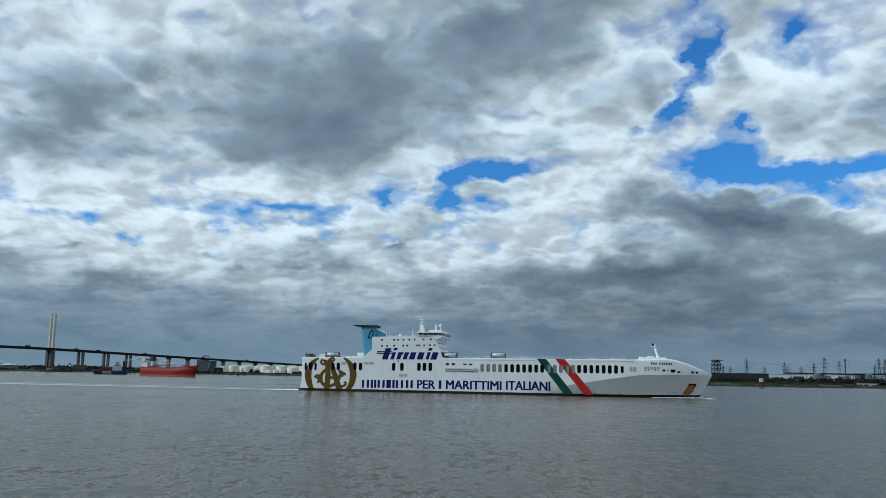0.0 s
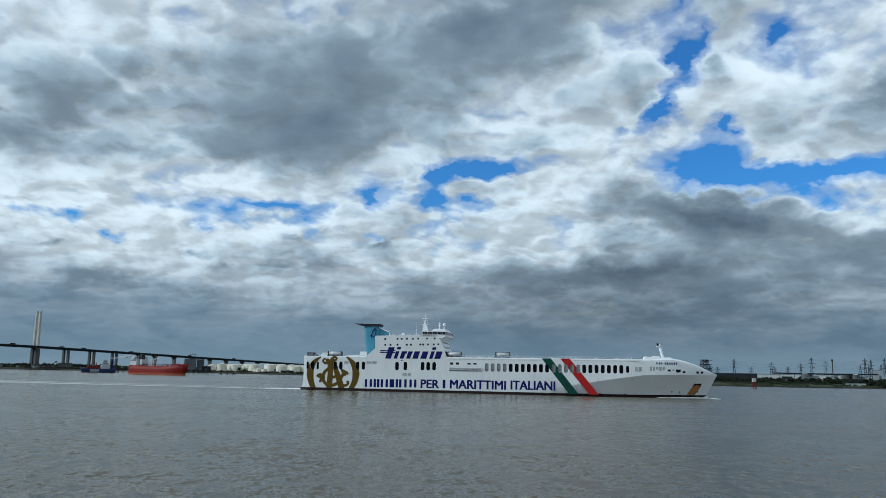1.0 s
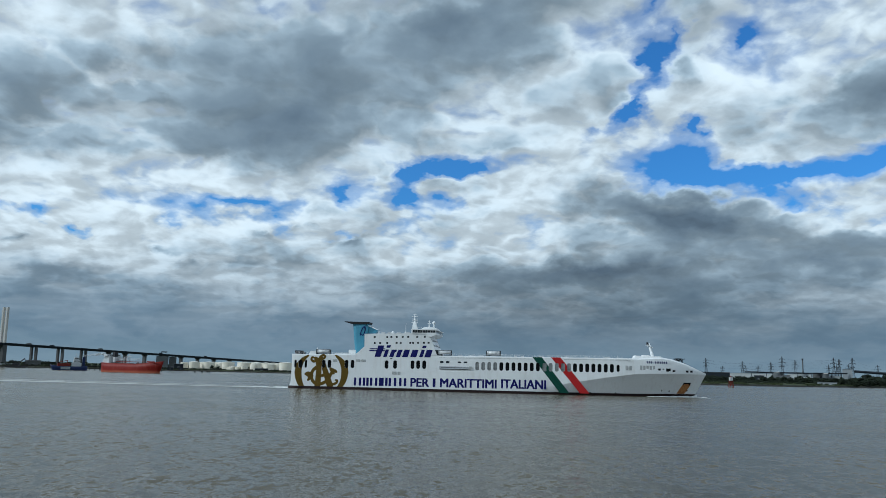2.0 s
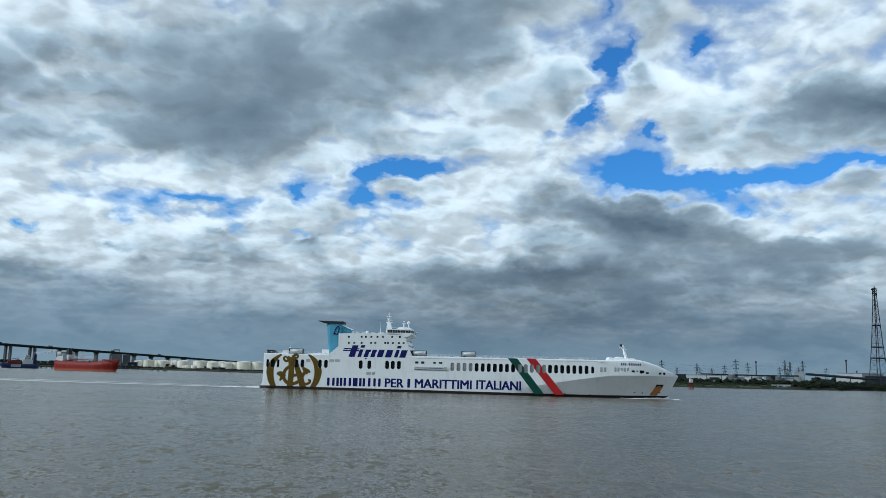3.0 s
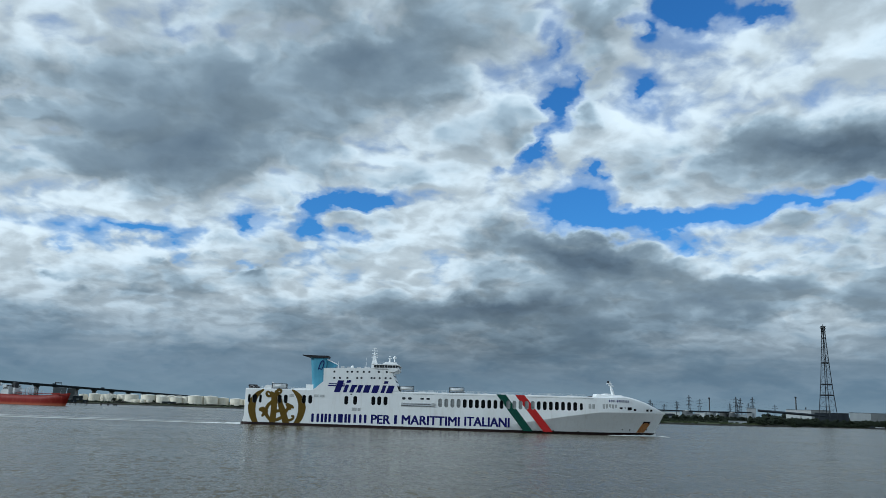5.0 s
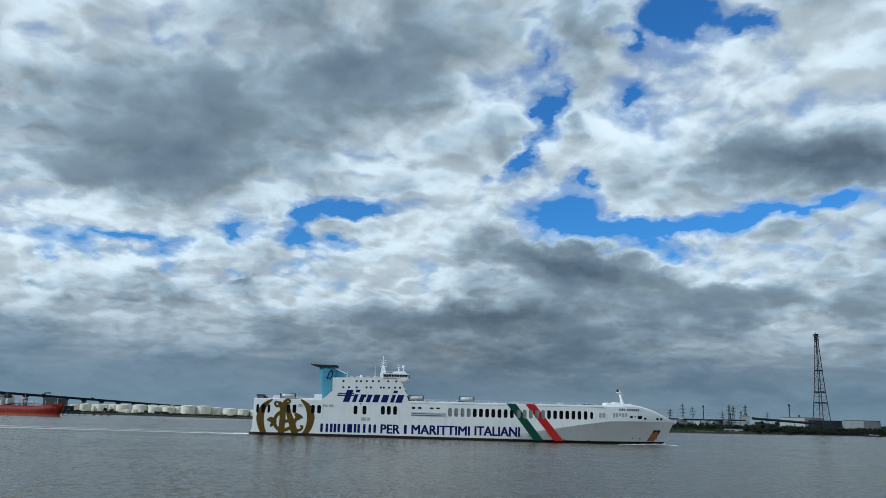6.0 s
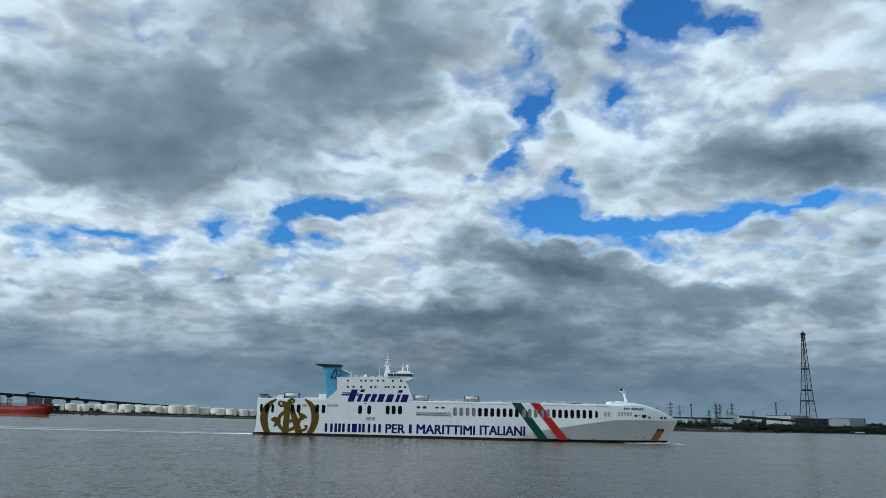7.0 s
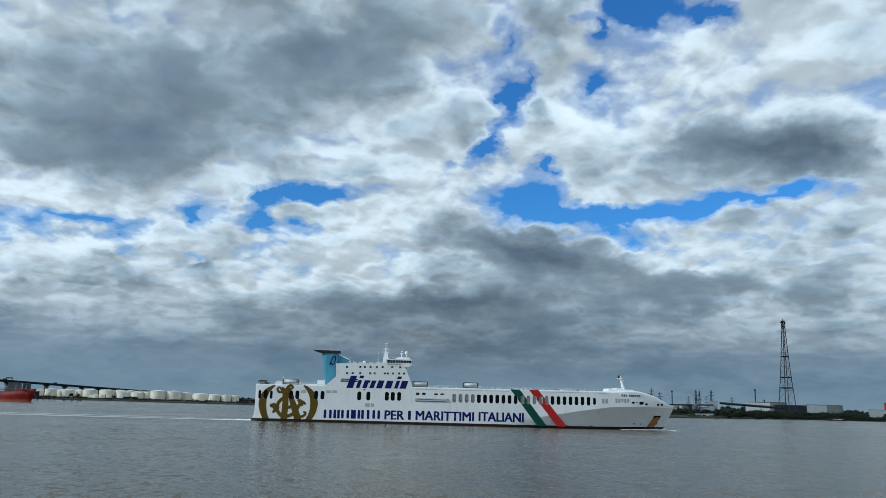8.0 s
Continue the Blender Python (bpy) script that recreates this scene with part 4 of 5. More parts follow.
raft(16.4, 19.1)
raft(79.5, 19.7)
raft(104.4, 19.85)
bm = box(B(), (1.2, -11.5, 17.4), (4.6, -7.0, 19.3), 0.25)
box(bm, (4.6, -11.0, 17.4), (5.8, -8.0, 18.5), 0.1)
rod(bm, (0.7, -10, 18.9), (3.4, -10, 18.2), 0.5)
part("mooring_winch", bm, M_BLACK, ferry, "dark mooring winch")
mast(12.6, -10.0, 17.5, 21.4, 0.15, ((0.8, 0.8),))
bm = slab(B(), [(8.5, 17.4), (9.6, 19.2), (12.4, 19.3), (13.0, 17.5)], -12.0, -7.0)
part("deck_locker", bm, M_WHITE, ferry)
bm = box(B(), (22, -11, 17.5), (31, -3, 18.2), 0.1)
box(bm, (29, -9, 17.5), (33, -1, 20.2), 0.15)
part("deck_casing", bm, M_WHITE, ferry)
for x, w, h, y in ((86, 2.4, 0.5, -9), (91, 3.2, 0.45, -8), (97, 2.0, 0.5, -8), (115, 1.2, 0.7, -9), (118, 1.6, 0.6, -8), (127, 2.2, 0.6, -7), (150, 1.8, 0.7, -8), (160, 2.4, 0.6, -8), (140, 1.4, 0.6, -10)):
    part("deck_vent", box(B(), (x, y, deck_top(x) - 0.1), (x + w, y + 2, deck_top(x) + h), 0.1), M_GREYWHITE, ferry)


def rail_run(x0, x1, name="deck_rail"):
    bm = B()
    n = int((x1 - x0) / 2.2)
    for i in range(n + 1):
        x = x0 + (x1 - x0) * i / n
        rod(bm, (x, SIDE + 0.3, deck_top(x) - 0.1), (x, SIDE + 0.3, deck_top(x) + 1.0), 0.045, n=5)
    for hgt in (0.5, 1.0):
        rod(bm, (x0, SIDE + 0.3, deck_top(x0) + hgt), (x1, SIDE + 0.3, deck_top(x1) + hgt), 0.04, n=5)
    part(name, bm, M_WHITE, ferry)


rail_run(1.5, 32.5)
rail_run(77, 124)
rail_run(125, 168)
bm = slab(B(), [(174.6, 18.6), (175.2, 20.2), (177.0, 20.0), (179.0, 19.7), (179.4, 20.5), (182.0, 20.4), (182.6, 19.8), (187.5, 19.9), (188.5, 19.2)], -5.0, 5.0)
part("forecastle_house", bm, M_WHITE, ferry)
bm = rod(B(), (184.4, 0, 19.6), (182.6, 0, 26.6), 0.9, 0.45, 8)
foremast = part("foremast", bm, M_WHITE, ferry, "white raked foremast")
part("mast_platform", box(B(), (181.2, -1.2, 25.4), (183.6, 1.2, 25.7)), M_WHITE, foremast)
part("mast_lamp", box(B(), (181.4, -0.6, 25.7), (182.2, 0.6, 27.0), 0.1), M_BLACK, foremast)
part("mast_yard", rod(B(), (184.6, 0, 24.4), (182.0, 0, 24.9), 0.25), M_WHITE, foremast)
bm = rod(B(), (-1.2, -12.2, 0.4), (5.5, -12.6, 0.4), 1.0, 0.7, 10)
part("stern_skirt", slab(B(), [(0.3, 6.0), (-0.1, 4.0), (-0.45, 2.4), (-0.9, 1.4), (-1.0, 0.3), (0.6, 0.3)], -12.5, 12.5), M_WHITE, hull, "white curved stern skirt")
part("stern_sponson", bm, M_BOOT, hull, "dark stern sponson", True)


# ---- wake ----
def ribbon(name, pts, widths, label, fades):
    bm = B()
    uvl = bm.loops.layers.uv.new("UVMap")
    left, right, us = [], [], []
    for i, (x, y) in enumerate(pts):
        a, b = pts[max(0, i - 1)], pts[min(len(pts) - 1, i + 1)]
        d = Vector((b[0] - a[0], b[1] - a[1])).normalized()
        w = widths[i] / 2
        left.append(bm.verts.new((x - d.y * w, y + d.x * w, 0.05)))
        right.append(bm.verts.new((x + d.y * w, y - d.x * w, 0.05)))
        us.append(fades[i])
    for i in range(len(pts) - 1):
        f = bm.faces.new((left[i], right[i], right[i + 1], left[i + 1]))
        for lp, uv in zip(f.loops, ((us[i], 0), (us[i], 1), (us[i + 1], 1), (us[i + 1], 0))):
            lp[uvl].uv = uv
    ob = new(name, finish(bm, name, M_FOAM))
    return tagged(ob, label, "foam", kind="stuff")


sx = lambda x, y: tuple((SHIP @ Vector((x, y, 0)))[:2])
ribbon("wake_foam", [sx(3 - 25 * i, -11 + 0.02 * i * i) for i in range(22)], [6.0 + 4.2 * i for i in range(22)], "thin pale foam line of the ferry's wake", [3.5, 2.2] + [1.6 - 0.035 * i for i in range(20)])
ribbon("wake_foam", [sx(1 - 25 * i, 9 + 1.6 * i) for i in range(22)], [6.0 + 3.4 * i for i in range(22)], "second pale foam line of the ferry's wake", [1.3 - 0.03 * i for i in range(22)])


def crest(name, pts, widths, heights, label):
    """A low broken ridge of white water along points of the ship's plan."""
    bm = B()
    rng = random.Random(len(pts))
    rows = []
    fine_pts = []
    for i in range(len(pts) - 1):
        for k in range(4):
            u = k / 4
            fine_pts.append(([a + (b - a) * u for a, b in zip(pts[i], pts[i + 1])], widths[i] + (widths[i + 1] - widths[i]) * u, heights[i] + (heights[i + 1] - heights[i]) * u))
    for (x, y), w, h in fine_pts:
        c = SHIP @ Vector((x, y, 0))
        h *= rng.uniform(0.45, 1.15)
        across = SHIP.to_3x3() @ Vector((0.35, -1, 0)).normalized()
        rows.append([bm.verts.new(c + across * w * e + Vector((0, 0, z))) for e, z in ((-0.5, -0.1), (-0.15, h), (0.1, h * 0.8), (0.5, -0.1))])
    for p, q in zip(rows, rows[1:]):
        for k in range(3):
            bm.faces.new((p[k], p[k + 1], q[k + 1], q[k]))
    ob = new(name, finish(bm, name, M_SPRAY, True))
    return tagged(ob, label, "foam", kind="stuff")


crest("bow_wave", [(205.5, -0.6), (202, -1.9), (198, -3.2), (193, -4.8), (186, -6.6), (178, -8.4)], [0.8, 1.4, 1.6, 1.5, 1.2, 0.8], [1.1, 0.9, 0.75, 0.55, 0.35, 0.1], "small white bow wave along the ferry's stem")
crest("bow_wave", [(205, -0.8), (207, -3), (209, -6), (211, -10)], [0.8, 1.0, 0.8, 0.5], [0.7, 0.4, 0.25, 0.02], "white bow wave spreading ahead of the stem")
crest("stern_wash", [(1.5, -12), (-6, -11.6), (-14, -11), (-26, -10.5), (-42, -10)], [2.5, 3.5, 3.5, 3.0, 2.0], [0.7, 0.5, 0.35, 0.2, 0.05], "white churned wash behind the ferry's stern")

bpy.data.objects.remove(CUTTER)


# ---- the great cable-stayed bridge ----
def bridge_at(s, side=0.0, z=0.0):
    return Vector((-823 + 0.4054 * s + 0.9142 * side, 1701 + 0.9142 * s - 0.4054 * side, z))


def bridge_z(s):
    return float(np.interp(s, (-400, -115, 0, 945, 1260), (47.5, 47.8, 46.5, 27.5, 21.5)))


viaduct = thing("road_bridge", Matrix(), "dark high-level road bridge with pale twin-legged pylon", "bridge")


def girder(lo, hi, side, half, z0, z1):
    """A stretch of beam along the bridge."""
    bm = B()
    n = 24
    rings = []
    for i in range(n + 1):
        s = lo + (hi - lo) * i / n
        z = bridge_z(s)
        rings.append([bm.verts.new(bridge_at(s, side + e, z + h)) for e, h in ((-half, z1), (half, z1), (half * 0.8, z0), (-half * 0.8, z0))])
    for p, q in zip(rings, rings[1:]):
        for k in range(4):
            bm.faces.new((p[k], p[(k + 1) % 4], q[(k + 1) % 4], q[k]))
    bm.faces.new(rings[0])
    bm.faces.new(rings[-1][::-1])
    return bm


deck = part("deck", girder(-420, 1250, 0, 10, -3.6, 0.0), M_DECKSTEEL, viaduct, "dark steel road deck")
part("parapet", girder(-420, 1250, 9.6, 0.3, -0.1, 1.3), M_DECKSTEEL, deck)
part("parapet", girder(-420, 1250, -9.6, 0.3, -0.1, 1.3), M_DECKSTEEL, deck)


def leg(s, side, z0, z1, w0, w1, depth):
    bm = B()
    ring = []
    for z, w in ((z0, w0), (z1, w1)):
        ring.append([bm.verts.new(bridge_at(s + a * depth / 2, side + b * w / 2, z)) for a, b in ((-1, -1), (1, -1), (1, 1), (-1, 1))])
    for k in range(4):
        bm.faces.new((ring[0][k], ring[0][(k + 1) % 4], ring[1][(k + 1) % 4], ring[1][k]))
    bm.faces.new(ring[0])
    bm.faces.new(ring[1][::-1])
    return bm


for side in (-5.2, 5.2):
    part("pylon_leg", leg(0, side, 46, 120, 4.6, 3.4, 4.8), M_PYLONC, viaduct, "pale slender pylon leg")
    part("pier", leg(0, side, -3, 46, 7.0, 6.2, 9.0), M_CONC, viaduct, "grey concrete tower pier")
part("pier", leg(0, 0, -3, 4, 34, 30, 22), M_CONC, viaduct, "broad concrete pier base")
part("pylon_beam", leg(0, 0, 38, 43, 18, 18, 5), M_CONC, viaduct)
for s in (79, 150, 217, 295, 349, 418, 485, 558, 628, 701, 775, 850, 920, 990, 1060, 1130, 1200):
    wide = s < 220
    for side in ((-6.5, 6.5) if wide else (0,)):
        part("pier", leg(s, side, -3, bridge_z(s) - 3.4, 5.2 if wide else 9.5, 5.2 if wide else 9.5, 4.2), M_CONC, viaduct, "grey concrete pier")
    if not wide:
        part("pier_head", leg(s, 0, bridge_z(s) - 7, bridge_z(s) - 3.3, 11, 18, 4.6), M_CONC, viaduct)
for k in range(12):
    z = 60 + k * 4.8
    for d in (-1, 1):
        s = d * (30 + k * 15.5)
        for side in (-9.5, 9.5):
            part("stay_cable", rod(B(), bridge_at(0, side * 0.55, z), bridge_at(s, side, bridge_z(s)), 0.012, n=4), M_STAY, viaduct)
for s, h in ((490, 1.5),):
    bm = B()
    for side in (-9, 9):
        rod(bm, bridge_at(s, side, bridge_z(s)), bridge_at(s, side, bridge_z(s) + 7 + h), 0.4, n=6)
    rod(bm, bridge_at(s, -9, bridge_z(s) + 6 + h), bridge_at(s, 9, bridge_z(s) + 6 + h), 0.7, n=6)
    rod(bm, bridge_at(s, -9, bridge_z(s) + 4 + h), bridge_at(s, 9, bridge_z(s) + 4 + h), 0.5, n=6)
    part("sign_gantry", bm, M_STEEL, deck, "dark overhead road sign gantry")


def lorry(s, side, col):
    m = Matrix.Translation(bridge_at(s, side, bridge_z(s))) @ pose(0, 0, 0, 0, 0, -23.9)
    t = thing("lorry", m, "distant box lorry on the bridge deck", "lorry", "lorries on the bridge")
    part("cargo_box", box(B(), (-1.25, -5, 1.0), (1.25, 4.5, 4.0), 0.1), col, t)
    part("cab", box(B(), (-1.2, 4.8, 0.6), (1.2, 6.8, 3.3), 0.2), M_SILO, t)
    for y in (-3.5, -2.2, 5.6):
        for x in (-1.1, 1.1):
            part("wheel", rod(B(), (x - 0.15, y, 0.5), (x + 0.15, y, 0.5), 0.5, n=10), M_BLACK, t)


for s, side, col in ((60, 5, M_SILO), (130, -5, M_DARKSHED), (262, 5, M_SILO), (470, 5, M_DARKSHED), (655, 5, M_DARKSHED), (-60, 5, M_DARKSHED)):
    lorry(s, side, col)


# ---- moored ships ----
def ship_hull(length, half, z_mid, z_bow, z_stern, flare=0.25, rake=6.0):
    """A rounded merchant hull with sheer, along +x from stern to bow."""
    bm = B()
    rings = []
    n = 22
    for i in range(n + 1):
        u = i / n
        x = u * length
        b = half * min(1, (u / 0.08 + 0.55) if u < 0.04 else 1) * (1 if u < 0.72 else max(0.0, 1 - ((u - 0.72) / 0.28) ** 2.2))
        top = z_mid + (z_bow - z_mid) * max(0, (u - 0.7) / 0.3) ** 1.6 + (z_stern - z_mid) * max(0, (0.25 - u) / 0.25) ** 1.4
        fb = flare * max(0, (u - 0.7) / 0.3)
        ring = []
        for z, k in ((-3, 0.9 - fb), (0.0, 1 - fb), (top * 0.55, 1 - fb * 0.3), (top, 1 + fb * 0.2)):
            px = x + rake * max(0, (u - 0.7) / 0.3) * (z / z_bow)
            ring.append((px, b * k + (0.9 * fb * z / z_bow if u > 0.95 else 0), z))
        rings.append([bm.verts.new((p[0], -p[1], p[2])) for p in ring] + [bm.verts.new(p) for p in ring[::-1]])
    m = len(rings[0])
    for p, q in zip(rings, rings[1:]):
        for k in range(m):
            bm.faces.new((p[k], p[(k + 1) % m], q[(k + 1) % m], q[k]))
    bm.faces.new(rings[0])
    bm.faces.new(rings[-1][::-1])
    return bm


def tanker():
    a, b = Vector((-397, 1085, 0)), Vector((-305, 1015, 0))
    d = b - a
    t = thing("tanker", Matrix.Translation(a) @ pose(0, 0, 0, 0, 0, math.degrees(math.atan2(d.y, d.x))), "moored red tanker with white deckhouse at a jetty", "ship")
    L = d.length - 5
    h = part("hull", ship_hull(L, 10.5, 11.0, 14.6, 12.0), M_HULLRED, t, "red hull, paler towards the waterline", True)
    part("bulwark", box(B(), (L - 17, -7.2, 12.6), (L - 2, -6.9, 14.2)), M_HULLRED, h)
    bm = box(B(), (5, -9, 11.0), (19, 9, 15.5), 0.2)
    box(bm, (6, -8, 15.5), (17, 8, 19.5), 0.2)
    box(bm, (8, -9.8, 19.5), (15, 9.8, 22.4), 0.2)
    house_ = part("deckhouse", bm, M_SHEDWHITE, t, "white stern deckhouse")
    for k in range(7):
        part("window", box(B(), (15.0, -8.6 + k * 2.5, 20.6), (15.08, -6.9 + k * 2.5, 21.7)), M_GLASS, house_)
        part("window", box(B(), (6.5 + k * 1.4, -8.08, 17.0), (7.3 + k * 1.4, -8.0, 18.0)), M_GLASS, house_)
    part("funnel", box(B(), (15.5, -2.5, 12), (20.5, 2.5, 25.5), 0.4), M_BLACK, t, "black funnel")
    for x0, z0, z1 in ((20.5, 12.0, 19.0), (4.0, 12.0, 17.5)):
        part("deck_house", box(B(), (x0, -5, z0), (x0 + 4, 5, z1), 0.2), M_SHEDWHITE, t)
    for x in (9, 30, 48, 66, 84, 100):
        part("deck_mast", rod(B(), (x, 0, 11), (x, 0, 24 if x in (9, 48) else 18), 0.35, 0.2), M_SHEDWHITE, t)
    bm = B()
    for y in (-3, -1.5, 0, 1.5, 3):
        rod(bm, (20, y, 13.2), (L - 20, y, 13.2), 0.35, n=6)
    part("cargo_pipes", bm, M_DECKRED, t)
    bm = box(B(), (22, -0.6, 15.6), (70, 0.6, 16.0))
    for i in range(13):
        rod(bm, (22 + i * 4, -0.5, 11), (22 + i * 4, -0.5, 17.2), 0.16, n=5)
    rod(bm, (22, -0.5, 17.2), (70, -0.5, 17.2), 0.12, n=5)
    part("catwalk", bm, M_GREYWHITE, t, "grey raised catwalk")
    for x in (40, 46):
        part("hose_crane", rod(rod(B(), (x, -2, 11), (x, -2, 19), 0.5), (x, -2, 18.5), (x + 12, -3, 20.5), 0.3), M_GREYWHITE, t)


tanker()


def coaster():
    a, b = Vector((-452, 1168, 0)), Vector((-489, 1150, 0))
    d = b - a
    t = thing("supply_ship", Matrix.Translation(a) @ pose(0, 0, 0, 0, 0, math.degrees(math.atan2(d.y, d.x))), "small blue ship with white wheelhouse and red deck", "ship")
    part("hull", ship_hull(d.length + 3, 5.5, 5.4, 7.5, 6.4, rake=3), M_SHIPBLUE, t, "dark blue hull", True)
    bm = box(B(), (8, -4.6, 5.2), (20, 4.6, 10.5), 0.15)
    box(bm, (10, -4.0, 10.5), (18.5, 4.0, 14.5), 0.15)
    box(bm, (12, -4.4, 14.5), (17.5, 4.4, 17.8), 0.15)
    w = part("wheelhouse", bm, M_SHEDWHITE, t, "white stepped wheelhouse")
    for k in range(5):
        part("window", box(B(), (12.3 + k * 1.0, 4.38, 15.7), (13.0 + k * 1.0, 4.46, 16.9)), M_GLASS, w)
        part("window", box(B(), (10.4 + k * 1.6, 3.98, 12.0), (11.2 + k * 1.6, 4.06, 13.2)), M_GLASS, w)
    part("funnel", box(B(), (3.5, -1.8, 5.5), (6.8, 1.8, 19.0), 0.3), M_SHIPBLUE, t, "dark blue funnel")
    part("mast", rod(B(), (15, 0, 17.5), (15, 0, 23.5), 0.3, 0.12), M_SHEDWHITE, t)
    part("deck_cargo", box(B(), (22, -5.0, 5.2), (38, 5.0, 9.4), 0.4), M_DECKRED, t, "dull red deck cargo")
    # pale panel added as the sunlit part of the blue hull
    part("bow_paint", box(B(), (22, 5.3, 1.2), (34, 5.75, 4.8), 0.1), M_SHED, t, "pale blue-grey panel painted as the lit hull side")
    part("deck_crane", rod(rod(B(), (26, 0, 8), (26, 0, 14), 0.5), (26, 0, 13.5), (37, 0, 10.8), 0.35), M_DECKRED, t)


coaster()


def steam_material():
    mat = bpy.data.materials.new("thin_steam")
    mat.use_nodes = True
    g = Nodes(mat.node_tree)
    n = g.noise(g.add("ShaderNodeTexCoord").outputs["Object"], 0.5, 4.0, 0.6).outputs["Fac"]
    b = g.add("ShaderNodeBsdfPrincipled")
    b.inputs["Base Color"].default_value, b.inputs["Roughness"].default_value = (0.85, 0.86, 0.86, 1), 1.0
    b.inputs["Specular IOR Level"].default_value = 0.0
    g.feed(b.inputs["Alpha"], g.ramp(n, [(0.35, (0.06, 0.06, 0.06)), (0.7, (0.36, 0.36, 0.36))]))
    g.add("ShaderNodeOutputMaterial", b.outputs[0])
    return mat


def steam():
    """A thin plume of many small puffs drifting from the supply ship's funnel."""
    rng = random.Random(5)
    bm = B()
    for k in range(70):
        u = rng.random()
        at_ = Vector((-458 + 27 * u, 1166 + 4 * u, 20.5 + 3.0 * u)) + Vector([rng.gauss(0, 0.35 + 0.9 * u) for _ in range(3)])
        bmesh.ops.create_icosphere(bm, subdivisions=1, radius=rng.uniform(0.5, 1.0) * (0.7 + 1.0 * u), matrix=Matrix.Translation(at_) @ Matrix.Diagonal((1.7, 1, 0.7, 1)))
    return tagged(new("steam_plume", finish(bm, "steam_plume", steam_material(), True)), "thin white steam drifting from the ship's funnel", "steam", kind="stuff")


steam()


# ---- jetties ----
def jetty(name, a, b, width, top, label):
    a, b = Vector((*a, 0)), Vector((*b, 0))
    d = b - a
    t = thing(name, Matrix.Translation(a) @ pose(0, 0, 0, 0, 0, math.degrees(math.atan2(d.y, d.x))), label, "jetty")
    part("walkway", box(B(), (0, -width / 2, top - 0.9), (d.length, width / 2, top)), M_WOOD, t)
    for i in range(int(d.length / 7) + 1):
        for y in (-width / 2 + 0.4, width / 2 - 0.4):
            part("pile", rod(B(), (i * 7 + 0.5, y, -3), (i * 7 + 0.5, y, top + (1.2 if i % 3 == 0 else -0.1)), 0.4, n=7), M_WOOD, t)
    return t


jetty("jetty", (-372, 1196), (-322, 1209), 7, 3.2, "dark timber jetty on piles")
jetty("jetty", (-470, 1205), (-372, 1222), 6, 3.4, "long dark timber jetty behind the ships")
jetty("jetty", (-690, 1395), (-600, 1430), 8, 3.8, "dark piled quay near the bridge foot")
for x, y, s in ((-313, 1210, 1.6), (-304, 1212, 1.2), (-295, 1214, 2.6)):
    t = thing("mooring_dolphin", pose(x, y, 0), "small dark mooring dolphin in the river", "dolphin", "mooring dolphins")
    part("cap", box(B(), (-s, -s, 1.4), (s, s, 2.6), 0.15), M_WOOD, t)
    for dx in (-0.7, 0.7):
        for dy in (-0.7, 0.7):
            part("pile", rod(B(), (dx * s, dy * s, -3), (dx * s * 0.8, dy * s * 0.8, 1.5), 0.35, n=7), M_WOOD, t)


def jetty_hut(x, y, w, h, label):
    t = thing("jetty_hut", pose(x, y, 3.2, 0, 0, 13), label, "hut", "huts on the jetty")
    part("wall_shell", box(B(), (-w / 2, -2.2, 0), (w / 2, 2.2, h), 0.1), M_DARKSHED, t)
    part("roof", box(B(), (-w / 2 - 0.4, -2.6, h), (w / 2 + 0.4, 2.6, h + 0.35), 0.08), M_BLACK, t)
    part("door", box(B(), (-0.6, -2.3, 0), (0.6, -2.15, 2.1)), M_SILO, t)


for x, y, w, h in ((-364, 1198, 11, 4.2), (-347, 1202.5, 8, 3.2), (-333, 1206, 6, 3.6)):
    jetty_hut(x, y, w, h, "dark clad hut standing on the timber jetty")


# ---- tank farm ----
def ground_z(x, y):
    a, r = math.degrees(math.atan2(x, y)), math.hypot(x, y)
    return float(np.interp(r - shore(a), (0, 24, 80, 250, 600, 1200), (0, 2.7, 3.2, 4.4, 7.6, 13)))


def storage_tank(x, y, r, top, group="riverside storage tanks", body=None, label=""):
    t = thing("storage_tank", pose(x, y, ground_z(x, y)), label or "cream-white cylindrical storage tank with low conical roof", "tank", group)
    h = top - ground_z(x, y)
    bm = rod(B(), (0, 0, -0.5), (0, 0, h - r * 0.12), r, n=28)
    for k in range(1, 4):
        rod(bm, (0, 0, h * k / 4), (0, 0, h * k / 4 + 0.25), r + 0.1, n=28)
    part("shell", bm, body or M_TANK, t)
    part("roof", rod(B(), (0, 0, h - r * 0.12), (0, 0, h), r + 0.15, 0.5, 28), M_TANKROOF, t, "pale shallow cone roof")
    bm = B()
    n = 14
    for k in range(n):
        a0, a1 = radians(200 + 9 * k), radians(209 + 9 * k)
        rod(bm, ((r + 0.4) * math.cos(a0), (r + 0.4) * math.sin(a0), h * 0.88 * k / n), ((r + 0.4) * math.cos(a1), (r + 0.4) * math.sin(a1), h * 0.88 * (k + 1) / n), 0.22, n=5)
    part("stair", bm, body or M_TANK, t)
    part("vent", rod(B(), (0, 0, h - 0.2), (0, 0, h + 0.8), 0.35), M_STEEL, t)


